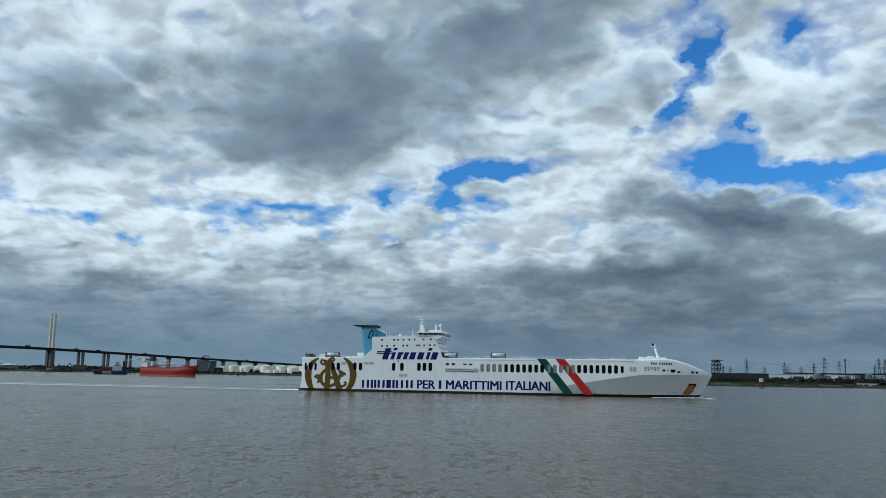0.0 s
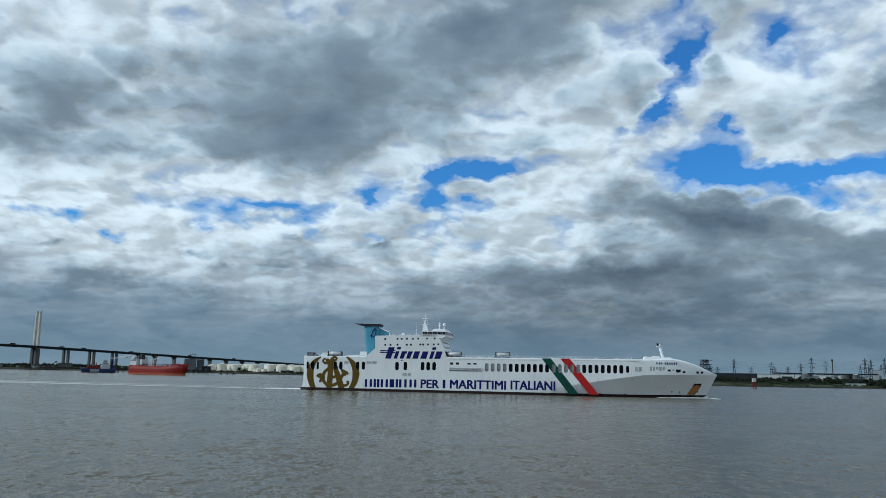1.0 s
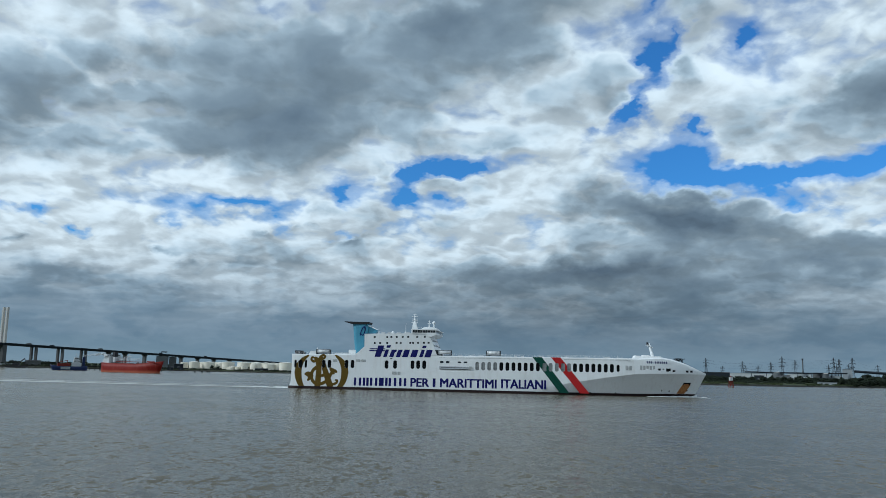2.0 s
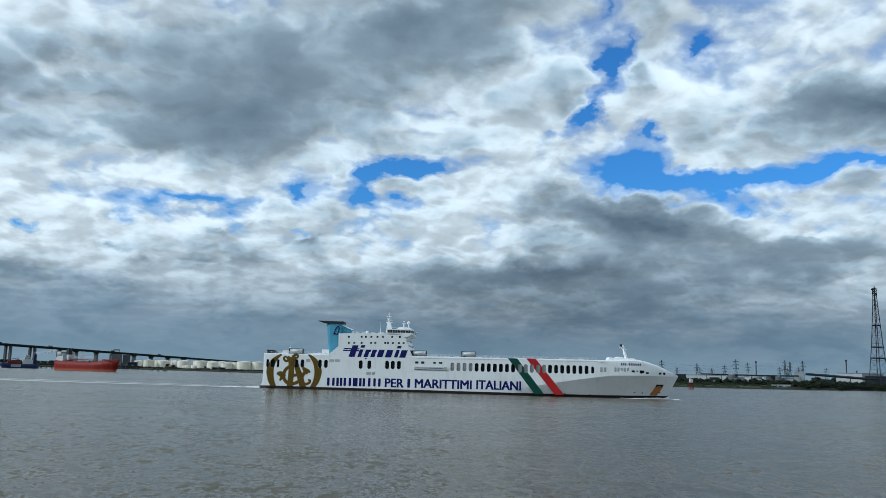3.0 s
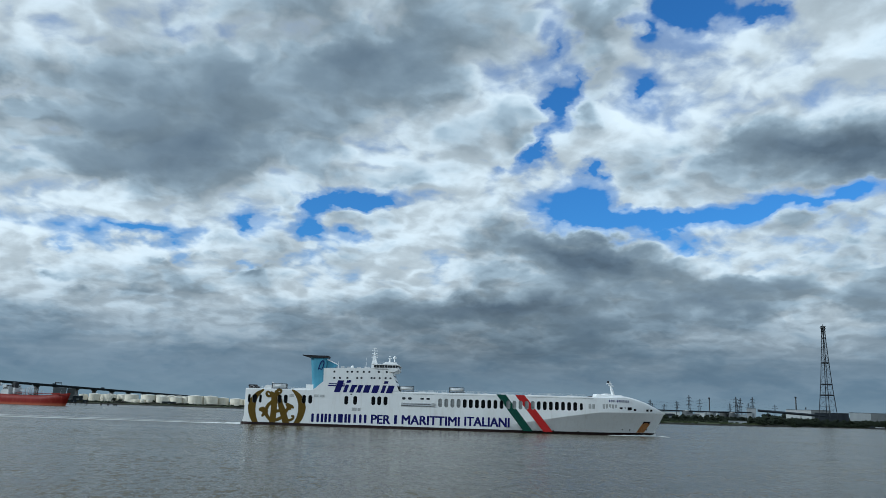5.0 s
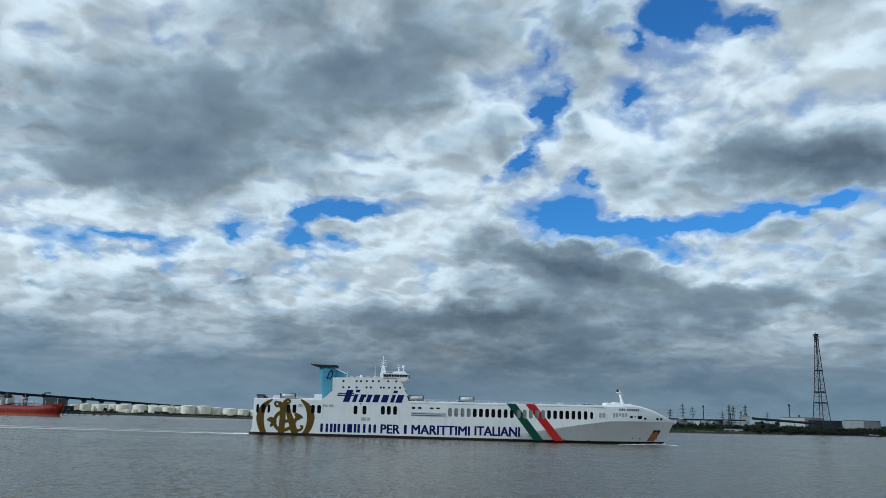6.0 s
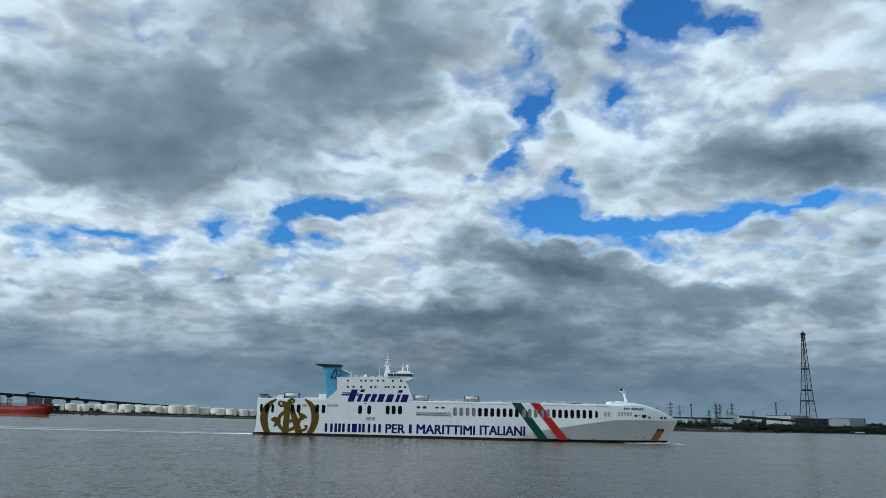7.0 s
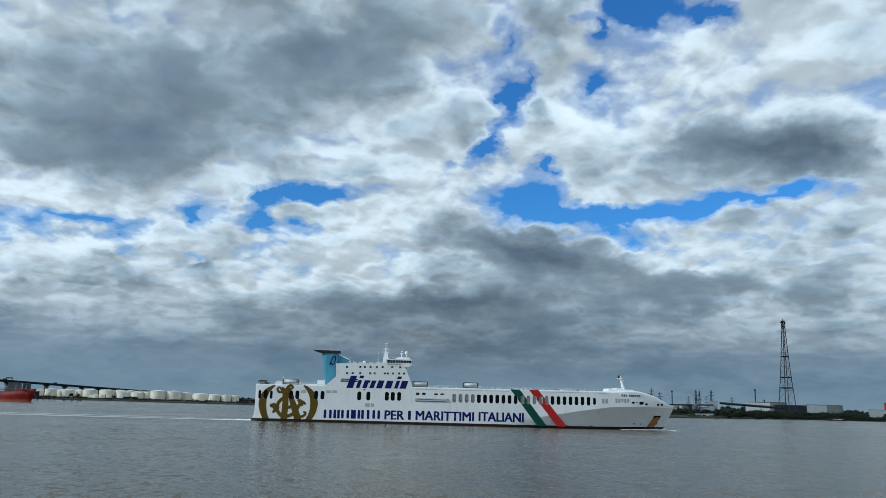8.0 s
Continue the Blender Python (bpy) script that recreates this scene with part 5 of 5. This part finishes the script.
for x, y, r, top in ((-432, 1689, 10.5, 19.0), (-404, 1694, 12.5, 19), (-379, 1697, 10, 18), (-357, 1654, 12.5, 19.6), (-331, 1692, 12.5, 20), (-308, 1690, 10.5, 19.5), (-287, 1566, 10.8, 16.4), (-268, 1608, 11, 16.8),
                     (-249, 1612, 9, 18), (-226, 1540, 13.2, 20.5), (-200, 1542, 13.0, 20.4), (-179, 1556, 10.2, 18), (-153, 1548, 13.5, 17.2), (-130, 1535, 10.0, 16.2), (-110, 1535, 8.6, 15.8), (-94, 1540, 7.0, 15.6),
                     (-420, 1722, 9, 18.5), (-392, 1740, 11, 19), (-345, 1738, 10, 20), (-318, 1745, 10, 20.5), (-296, 1738, 11, 20), (-275, 1705, 11, 19.5), (-240, 1700, 10, 19), (-213, 1690, 10, 19), (-165, 1660, 10, 17.5), (-140, 1640, 9, 16.5), (-455, 1700, 8, 17),
                     (-338, 1600, 5.5, 10.5), (-326, 1596, 5.5, 10.5), (-315, 1594, 5, 10.2), (-345, 1606, 4.5, 9.5)):
    storage_tank(x, y, r, top)


def bund_wall():
    t = thing("bund_wall", Matrix(), "long low dark bund wall along the tank farm's shore", "wall")
    pts = [polar(-33 + 0.7 * i, shore(-33 + 0.7 * i) + 26 + 4 * math.sin(i * 1.7)) for i in range(44)]
    for i, (a, b) in enumerate(zip(pts, pts[1:])):
        bm = B()
        h = 4.6 + 1.1 * math.sin(i * 2.3)
        vs = [bm.verts.new((q.x + e * 0.4, q.y + e, z)) for q in (a, b) for e, z in ((-1, 1.0), (1, 1.0), (0.6, h), (-0.6, h))]
        for f in ((0, 3, 2, 1), (4, 5, 6, 7), (0, 1, 5, 4), (1, 2, 6, 5), (2, 3, 7, 6), (3, 0, 4, 7)):
            bm.faces.new([vs[k] for k in f])
        part("wall_panel", bm, M_MUD, t)


bund_wall()


def shed(name, x, y, turn, w, d, top, material, label, category="building", pitch=0.12, windows=0):
    """A clad shed with a low gable, roller doors and gutters."""
    z = ground_z(x, y)
    t = thing(name, pose(x, y, z, 0, 0, turn), label, category)
    h = top - z
    e = h - d * pitch * 0.5
    bm = B()
    prof = [(-d / 2, -1), (d / 2, -1), (d / 2, e), (0, h), (-d / 2, e)]
    ends = [[bm.verts.new((sx_, py, pz)) for py, pz in prof] for sx_ in (-w / 2, w / 2)]
    bm.faces.new(ends[0])
    bm.faces.new(ends[1][::-1])
    for k in range(5):
        bm.faces.new((ends[0][k], ends[0][(k + 1) % 5], ends[1][(k + 1) % 5], ends[1][k]))
    part("wall_shell", bm, material, t)
    bm = B()
    for s_ in (-1, 1):
        vs = [bm.verts.new(p) for p in ((-w / 2 - 0.5, s_ * (d / 2 + 0.5), e + 0.05), (w / 2 + 0.5, s_ * (d / 2 + 0.5), e + 0.05), (w / 2 + 0.5, 0, h + 0.2), (-w / 2 - 0.5, 0, h + 0.2))]
        bm.faces.new(vs)
    bmesh.ops.solidify(bm, geom=bm.faces, thickness=0.25)
    part("roof", bm, M_SILO, t)
    n = max(1, int(w / 16))
    for k in range(n):
        xx = -w / 2 + w * (k + 0.5) / n
        part("roller_door", box(B(), (xx - 2.2, -d / 2 - 0.12, 0), (xx + 2.2, -d / 2 + 0.05, min(4.5, e * 0.6))), M_SILO, t)
    return t


shed("silo_block", -481, 1632, 12, 22, 16, 27.0, M_SILO, "tall grey clad silo block by the bridge", pitch=0.04)
shed("silo_block", -463, 1640, 12, 13, 16, 26.0, M_CONC, "tall pale grey silo block beside its neighbour", pitch=0.04)
shed("dark_shed", -440, 1600, 10, 16, 12, 13, M_DARKSHED, "dark clad riverside shed")
shed("dark_shed", -270, 1530, 8, 24, 10, 7.5, M_DARKSHED, "low dark clad shed before the tanks")
storage_tank(-803, 1500, 18, 13.5, "quayside tanks", M_SILO, "wide grey storage tank with a pale domed roof on the quay")
shed("warehouse", -730, 1535, 28, 34, 12, 7.0, M_SHEDWHITE, "low white quayside shed")
shed("warehouse", -765, 1530, 28, 16, 12, 6.5, M_SHEDWHITE, "small white quayside shed")
shed("warehouse", -690, 1545, 25, 24, 12, 13.5, M_CONC, "tan riverside building behind a digger")
shed("warehouse", -560, 1640, 18, 40, 14, 10, M_DARKSHED, "dark low warehouse on the far quay")
shed("warehouse", -60, 1420, 5, 40, 14, 9.5, M_DARKSHED, "dark low shed on the far bank")


def digger():
    t = thing("excavator", pose(-678, 1452, 0), "dark long-armed excavator on a barge", "excavator")
    part("pontoon", box(B(), (-16, -6, -1), (18, 6, 2.5), 0.3), M_BLACK, t, "black pontoon")
    part("cab", box(B(), (-5, -3, 2.5), (5, 3, 8), 0.4), M_BLACK, t)
    part("boom", rod(rod(B(), (2, 0, 6), (-8, 0, 13), 0.9), (2, 0, 6), (13, 0, 16), 0.9), M_BLACK, t)
    part("stick", rod(B(), (13, 0, 16), (16, 0, 8), 0.7), M_BLACK, t)
    part("bucket", box(B(), (14, -1.2, 6), (17, 1.2, 8.5), 0.3), M_BLACK, t)


digger()


# ---- lattice towers ----
def beams(bm, a, b, w):
    a, b = Vector(a), Vector(b)
    d = (b - a).normalized()
    u = d.orthogonal().normalized() * w / 2
    v_ = d.cross(u).normalized() * w / 2
    p = [[bm.verts.new(c + s1 * u + s2 * v_) for s1, s2 in ((1, 1), (-1, 1), (-1, -1), (1, -1))] for c in (a, b)]
    for k in range(4):
        bm.faces.new((p[0][k], p[0][(k + 1) % 4], p[1][(k + 1) % 4], p[1][k]))


def lattice(profile, panels, leg_w, brace_w):
    """A four-legged braced tower; profile: heights and widths."""
    legs, braces = [B() for _ in range(4)], B()
    zs, ws = [p[0] for p in profile], [p[1] for p in profile]
    levels = []
    z = zs[0]
    ratio = []
    for i in range(panels + 1):
        u = i / panels
        ratio.append(zs[0] + (zs[-1] - zs[0]) * (1 - (1 - u) ** 1.45))
    for z in ratio:
        w = float(np.interp(z, zs, ws)) / 2
        levels.append([Vector((sx_ * w, sy_ * w, z)) for sx_, sy_ in ((1, 1), (-1, 1), (-1, -1), (1, -1))])
    for p, q in zip(levels, levels[1:]):
        for k in range(4):
            beams(legs[k], p[k], q[k], leg_w)
            beams(braces, p[k], q[(k + 1) % 4], brace_w)
            beams(braces, p[(k + 1) % 4], q[k], brace_w)
            beams(braces, q[k], q[(k + 1) % 4], brace_w)
    return legs, braces


def great_pylon():
    gx, gy = 832, 1254
    t = thing("river_crossing_pylon", pose(gx, gy, 3.0, 0, 0, 20), "very tall dark steel lattice pylon on the marsh", "pylon")
    legs, braces = lattice(((0, 23), (20, 19.5), (68, 12.5), (104, 8.6), (145, 4.6), (166, 3.6)), 15, 1.0, 0.20)
    for bm in legs:
        part("leg", bm, M_STEEL, t)
    part("bracing", braces, M_STEEL, t)
    for z, w in ((68, 12.5), (104, 8.6), (50, 15.0)):
        bm = B()
        for a, b in (((-1, -1), (1, -1)), ((1, -1), (1, 1)), ((1, 1), (-1, 1)), ((-1, 1), (-1, -1))):
            beams(bm, (a[0] * w / 2, a[1] * w / 2, z), (b[0] * w / 2, b[1] * w / 2, z), 1.5)
        part("ring_beam", bm, M_STEEL, t)
    for z, w in ((163, 7.5), (157, 6.0)):
        bm = B()
        for s_ in (-1, 1):
            for y in (-1.5, 1.5):
                beams(bm, (0, y, z), (s_ * w, y * 0.3, z + 0.5), 0.7)
                beams(bm, (0, y, z - 4), (s_ * w, y * 0.3, z + 0.5), 0.5)
        part("crossarm", bm, M_STEEL, t)
    part("top_platform", box(B(), (-3.2, -3.2, 165.5), (3.2, 3.2, 166.4)), M_STEEL, t)
    part("top_light", rod(B(), (0, 0, 166), (0, 0, 170), 0.8, 0.5), M_STEEL, t)


great_pylon()

PYLON_LEGS, PYLON_BRACES = lattice(((0, 7.5), (24, 3.0), (42, 1.2)), 8, 0.32, 0.16)
PYLON_LEGS, PYLON_BRACES = [finish(bm, "leg", M_STEEL) for bm in PYLON_LEGS], finish(PYLON_BRACES, "bracing", M_STEEL)
PYLON_ARMS = []
for z, w in ((24, 5.0), (31, 6.0), (37, 4.2)):
    bm = B()
    for s_ in (-1, 1):
        beams(bm, (0, 0, z), (s_ * w, 0, z + 0.6), 0.4)
        beams(bm, (0, 0, z + 2.2), (s_ * w, 0, z + 0.6), 0.3)
        beams(bm, (s_ * w, 0, z + 0.6), (s_ * w, 0, z - 1.6), 0.3)
    PYLON_ARMS.append(finish(bm, "crossarm", M_STEEL))


def pylon(x, y, top):
    z = ground_z(x, y)
    t = thing("electricity_pylon", pose(x, y, z, 0, 0, -35 + (x * 7) % 30), "distant grey steel electricity pylon above the marsh", "pylon", "electricity pylons")
    t.scale = (1, 1, (top - z) / 42)
    for me in PYLON_LEGS:
        part("leg", me, M_STEEL, t)
    part("bracing", PYLON_BRACES, M_STEEL, t)
    for me in PYLON_ARMS:
        part("crossarm", me, M_STEEL, t)
    return t


SPOTS = [(669, 1778, 51.5), (656, 1889, 37), (704, 1978, 36.5), (777, 1951, 37.5), (740, 1750, 45.5), (786, 1839, 37.5), (811, 1828, 38), (793, 1726, 44), (726, 1537, 52), (855, 1584, 53.7), (943, 1764, 43), (837, 1706, 49.7),
         (904, 1651, 53), (925, 1638, 55.8), (969, 1729, 44), (949, 1741, 41), (1016, 1699, 43)]
for x, y, top in SPOTS:
    pylon(x, y, top)


def wires(pairs):
    bm = B()
    for i, j in pairs:
        (x0, y0, t0), (x1, y1, t1) = SPOTS[i], SPOTS[j]
        for drop in (4, 10, 16):
            pts = [Vector((x0 + (x1 - x0) * u, y0 + (y1 - y0) * u, t0 - drop + (t1 - t0) * u - 14 * u * (1 - u))) for u in (0, 0.2, 0.4, 0.6, 0.8, 1)]
            for a, b in zip(pts, pts[1:]):
                rod(bm, a, b, 0.04, n=4)
    return tagged(new("power_lines", finish(bm, "power_lines", M_STEEL)), "thin sagging power lines strung between the pylons", "power lines", kind="stuff")


wires(((0, 4), (4, 8), (8, 9), (9, 12), (12, 13), (4, 11), (11, 12), (0, 7), (7, 9), (13, 16)))


def stack(x, y, top, r, label):
    z = ground_z(x, y)
    t = thing("chimney", pose(x, y, z), label, "chimney", "slender chimneys")
    part("shaft", rod(B(), (0, 0, -1), (0, 0, top - z - 3), r, r * 0.75, 14), M_CONC, t)
    part("head", rod(B(), (0, 0, top - z - 3), (0, 0, top - z), r * 1.35, r * 1.5, 14), M_STEEL, t)
    part("ladder", box(B(), (-0.4, -r - 0.3, 0), (0.4, -r + 0.1, top - z - 3)), M_STEEL, t)


stack(713, 1432, 46.5, 1.15, "slender grey chimney with a dark head")
stack(859, 1383, 52.5, 1.2, "slender dark-headed chimney by a white shed")
stack(890, 1400, 34, 0.9, "short thin chimney beside a white shed")


def gantry_tower(x, y, top):
    z = ground_z(x, y)
    t = thing("loading_tower", pose(x, y, z, 0, 0, 10), "dark open steel loading tower with platforms", "tower")
    h = top - z
    legs, braces = lattice(((0, 13), (h, 10)), 5, 0.9, 0.5)
    for bm in legs:
        part("leg", bm, M_STEEL, t)
    part("bracing", braces, M_STEEL, t)
    for u in (0.55, 0.75, 0.97):
        part("platform", box(B(), (-7, -7, h * u), (10, 7, h * u + 0.9)), M_STEEL, t)


gantry_tower(497, 1468, 42)

# ---- right bank works ----
R_BANK = "works on the marsh"
shed("dark_warehouse", 517, 1407, -20, 92, 24, 18.8, M_DARKSHED, "long dark blue-grey warehouse behind the marsh", pitch=0.05)
shed("white_warehouse", 634, 1480, -23, 78, 16, 18.6, M_SHEDWHITE, "long low white warehouse beyond the trees", pitch=0.05)
shed("white_warehouse", 700, 1420, -26, 40, 14, 18.5, M_SHEDWHITE, "low white works building between tanks", pitch=0.05)
for x, y, r, top, mat in ((633, 1362, 9.0, 21.6, M_SILO), (667, 1345, 9.5, 20.8, M_SHED), (686, 1334, 6.5, 20.6, M_CONC), (697, 1328, 6.5, 20.6, M_SILO)):
    storage_tank(x, y, r, top, "works storage tanks", mat, "grey works storage tank on the marsh" if mat != M_CONC else "dark brownish works storage tank on the marsh")
shed("silo_tower", 743, 1340, -29, 15, 13, 28, M_SHED, "tall pale grey silo tower with conveyor", pitch=0.03)
shed("white_warehouse", 862, 1381, -32, 42, 22, 29, M_SHEDWHITE, "tall white warehouse beside a chimney", pitch=0.05)
shed("dark_warehouse", 848, 1268, -34, 52, 20, 24, M_DARKSHED, "dark clad building at the tall pylon's foot", pitch=0.03)
shed("grey_warehouse", 941, 1318, -36, 34, 22, 26.5, M_SHED, "pale grey clad warehouse by the river", pitch=0.05)
shed("grey_warehouse", 964, 1300, -36, 26, 22, 26.3, M_SILO, "mid-grey clad warehouse joined to a paler one", pitch=0.05)
shed("red_building", 1036, 1245, -39, 20, 16, 32.5, M_REDSHED, "bright red clad tower building", pitch=0.03)
shed("green_shed", 1000, 1235, -39, 30, 14, 20, M_SHED, "low pale green-grey riverside shed", pitch=0.05)
shed("dark_warehouse", 1040, 1190, -40, 90, 18, 15.5, M_DARKSHED, "long low dark wharf shed", pitch=0.05)


shed("grey_warehouse", 950, 1447, -33, 40, 20, 30.5, M_SILO, "dim grey works hall behind a white warehouse", pitch=0.04)
shed("low_shed", 564, 1078, -27, 24, 8, 6.6, M_SHED, "long low pale shed on the grassy bank", pitch=0.06)
for x, y, w, top, mat, label in ((612, 1300, 20, 15.5, M_SILO, "small grey works shed between tanks"), (655, 1305, 14, 14.0, M_SHEDWHITE, "small white works shed beside tanks"), (716, 1330, 18, 16.5, M_SHED, "pale works shed beside a silo tower"), (585, 1330, 16, 14.5, M_DARKSHED, "small dark works shed on the marsh")):
    shed("works_shed", x, y, -26, w, 9, top, mat, label, pitch=0.08)


def pipe_bridge():
    ends = [Vector(p) for p in ((590, 1395, 20.2), (664, 1322, 19.6), (738, 1332, 20.8))]
    t = thing("pipe_bridge", Matrix(), "long dark pipe bridge on trestles between works tanks", "pipe bridge")
    for a, b in zip(ends, ends[1:]):
        bm = B()
        beams(bm, a, b, 1.7)
        part("truss", bm, M_DARKSHED, t)
        for u in (0.1, 0.35, 0.6, 0.85):
            p = a.lerp(b, u)
            part("trestle", rod(rod(B(), (p.x - 1.2, p.y, ground_z(p.x, p.y) - 1), p, 0.3, n=6), (p.x + 1.2, p.y, ground_z(p.x, p.y) - 1), p, 0.3, n=6), M_STEEL, t)


pipe_bridge()


def conveyor():
    a, b = Vector((748, 1328, 24.5)), Vector((834, 1266, 18.2))
    t = thing("conveyor", Matrix(), "dark enclosed conveyor sloping down from a silo", "conveyor")
    bm = B()
    beams(bm, a, b, 3.0)
    part("casing", bm, M_DARKSHED, t)
    for u in (0.15, 0.4, 0.65, 0.9):
        p = a.lerp(b, u)
        part("trestle", rod(rod(B(), (p.x - 1.5, p.y, ground_z(p.x, p.y) - 1), p, 0.4, n=6), (p.x + 1.5, p.y, ground_z(p.x, p.y) - 1), p, 0.4, n=6), M_STEEL, t)


conveyor()


def beacon():
    t = thing("river_beacon", pose(329.5, 837.5, 0), "red piled river beacon with a white lantern box", "beacon")
    bm = B()
    for sx_, sy_ in ((-1, -1), (1, -1), (1, 1), (-1, 1)):
        rod(bm, (sx_ * 2.2, sy_ * 2.2, -3), (sx_ * 1.2, sy_ * 1.2, 6.3), 0.4, n=6)
    beams(bm, (-2, -2, 2.5), (2, -2, 2.5), 0.4)
    beams(bm, (-1.7, -1.7, 4.5), (1.7, -1.7, 4.5), 0.4)
    beams(bm, (-2, -2, 1.0), (1.5, -1.5, 6), 0.35)
    part("piles", bm, M_DECKRED, t, "dull dark red piles")
    part("platform", box(B(), (-2.2, -2.2, 6.2), (2.2, 2.2, 6.8)), M_DECKRED, t)
    part("lantern_box", box(B(), (-1.6, -1.6, 6.8), (1.6, 1.6, 10.3), 0.2), M_SHEDWHITE, t, "white lantern box")
    part("lantern", rod(B(), (0, 0, 10.3), (0, 0, 11.4), 0.4), M_RED, t)


beacon()


def barge(x, y, turn, length):
    t = thing("barge", pose(x, y, 0, 0, 0, turn), "low dark moored barge by the far bank", "barge", "moored barges")
    part("hull", ship_hull(length, 4, 2.2, 2.8, 2.4, 0.1, 1.5), M_BLACK, t)
    part("cabin", box(B(), (2, -2.5, 2.2), (7, 2.5, 4.4), 0.2), M_DARKSHED, t)
    part("hatch", box(B(), (9, -3, 2.2), (length * 0.8, 3, 3.0), 0.15), M_GREYWHITE, t)


barge(838, 1165, -35, 28)
barge(925, 1120, -38, 24)


# ---- shrubs, reeds, far trees ----
def clumps(name, label, spots, material, kind="stuff", category="shrubs"):
    """Many small ragged leaf clumps in one object."""
    verts, faces = [], []
    rng = random.Random(len(name) * 7 + len(spots))
    for x, y, z, w, h in spots:
        n = 14 if w > 2.5 else 8
        for k in range(n):
            a, u = rng.uniform(0, 6.283), rng.random()
            rad = w * 0.5 * math.sqrt(rng.random()) * (1.15 - 0.7 * u)
            cx, cy, cz = x + rad * math.cos(a), y + rad * math.sin(a), z + h * (0.1 + 0.85 * u)
            s_ = rng.uniform(0.28, 0.5) * w * 0.6
            base = len(verts)
            t0 = rng.uniform(0, 6.283)
            for j in range(4):
                b_ = t0 + j * 1.571
                verts.append((cx + s_ * math.cos(b_), cy + s_ * math.sin(b_), cz + rng.uniform(-0.4, 0.3) * s_))
            verts.append((cx, cy, cz + s_ * rng.uniform(0.5, 1.0)))
            verts.append((cx, cy, cz - s_ * rng.uniform(0.4, 0.8)))
            for j in range(4):
                faces.append((base + j, base + (j + 1) % 4, base + 4))
                faces.append((base + (j + 1) % 4, base + j, base + 5))
    me = bpy.data.meshes.new(name)
    me.from_pydata(verts, [], faces)
    me.materials.append(material)
    return tagged(new(name, me), label, category, kind=kind)


def scatter(n, a0, a1, d0, d1, w0, w1, seed, ratio=0.9, gap=0.0):
    rng = random.Random(seed)
    out = []
    while len(out) < n:
        a = rng.uniform(a0, a1)
        d = d0 + (d1 - d0) * rng.random()
        if noise.noise((a * 1.3, d * 0.02, seed)) < gap:
            continue
        p = polar(a, shore(a) + d)
        w = rng.uniform(w0, w1)
        out.append((p.x, p.y, ground_z(p.x, p.y) - 0.3, w, w * rng.uniform(0.7, 1.2) * ratio))
    return out


clumps("shrubs", "dark green scrub along the marsh", scatter(3000, 13, 44, 40, 260, 1.6, 4.6, 1, 0.6, -0.05), M_LEAF)
clumps("shrubs", "taller dark scrub and trees before the works", scatter(1300, 13, 44, 200, 330, 4, 9, 2, 0.9, -0.15), M_LEAF)
clumps("reeds", "pale green reeds on the muddy bank", scatter(1600, 12, 42, 12, 45, 1.6, 3.0, 3, 0.6), M_GRASS, category="reeds")
clumps("far_trees", "dark distant tree line on the far shore", scatter(1200, -40, 6, 200, 420, 5, 10, 4, 0.7, -0.1), M_LEAF, category="trees")
clumps("far_trees", "dark hedge and trees on the left shore", scatter(700, -40, -19, 25, 120, 3, 5.5, 5, 0.7, 0.0), M_LEAF, category="trees")
clumps("far_trees", "dark wooded skyline beyond the works", scatter(900, 30, 55, 330, 600, 9, 16, 6, 0.8, -0.1), M_LEAF, category="trees")
clumps("shrubs", "low dark scrub before the tank farm", scatter(500, -19, 8, 14, 50, 2, 4.5, 7, 0.7, -0.05), M_LEAF)
clumps("shrubs", "dark thicket before the riverside warehouses", scatter(1300, 29, 46, 20, 90, 4, 9.5, 8, 1.0, -0.15), M_LEAF)
clumps("shrubs", "dense dark bushes along the wharf edge", scatter(900, 31, 45, 8, 34, 3, 6.5, 9, 0.9, -0.2), M_LEAF)
clumps("bank_trees", "separate dark rounded trees on the grassy bank", [(x + 1.2 * math.sin(k * 2.4), y + 1.5 * math.cos(k * 1.7), ground_z(x, y) + 1.4 * k, 8.5 - 0.8 * k, 5.0) for x, y in ((588, 1083), (603, 1075), (562, 1145), (570, 1140), (640, 1060), (700, 1150)) for k in range(5)], M_LEAF, category="trees")
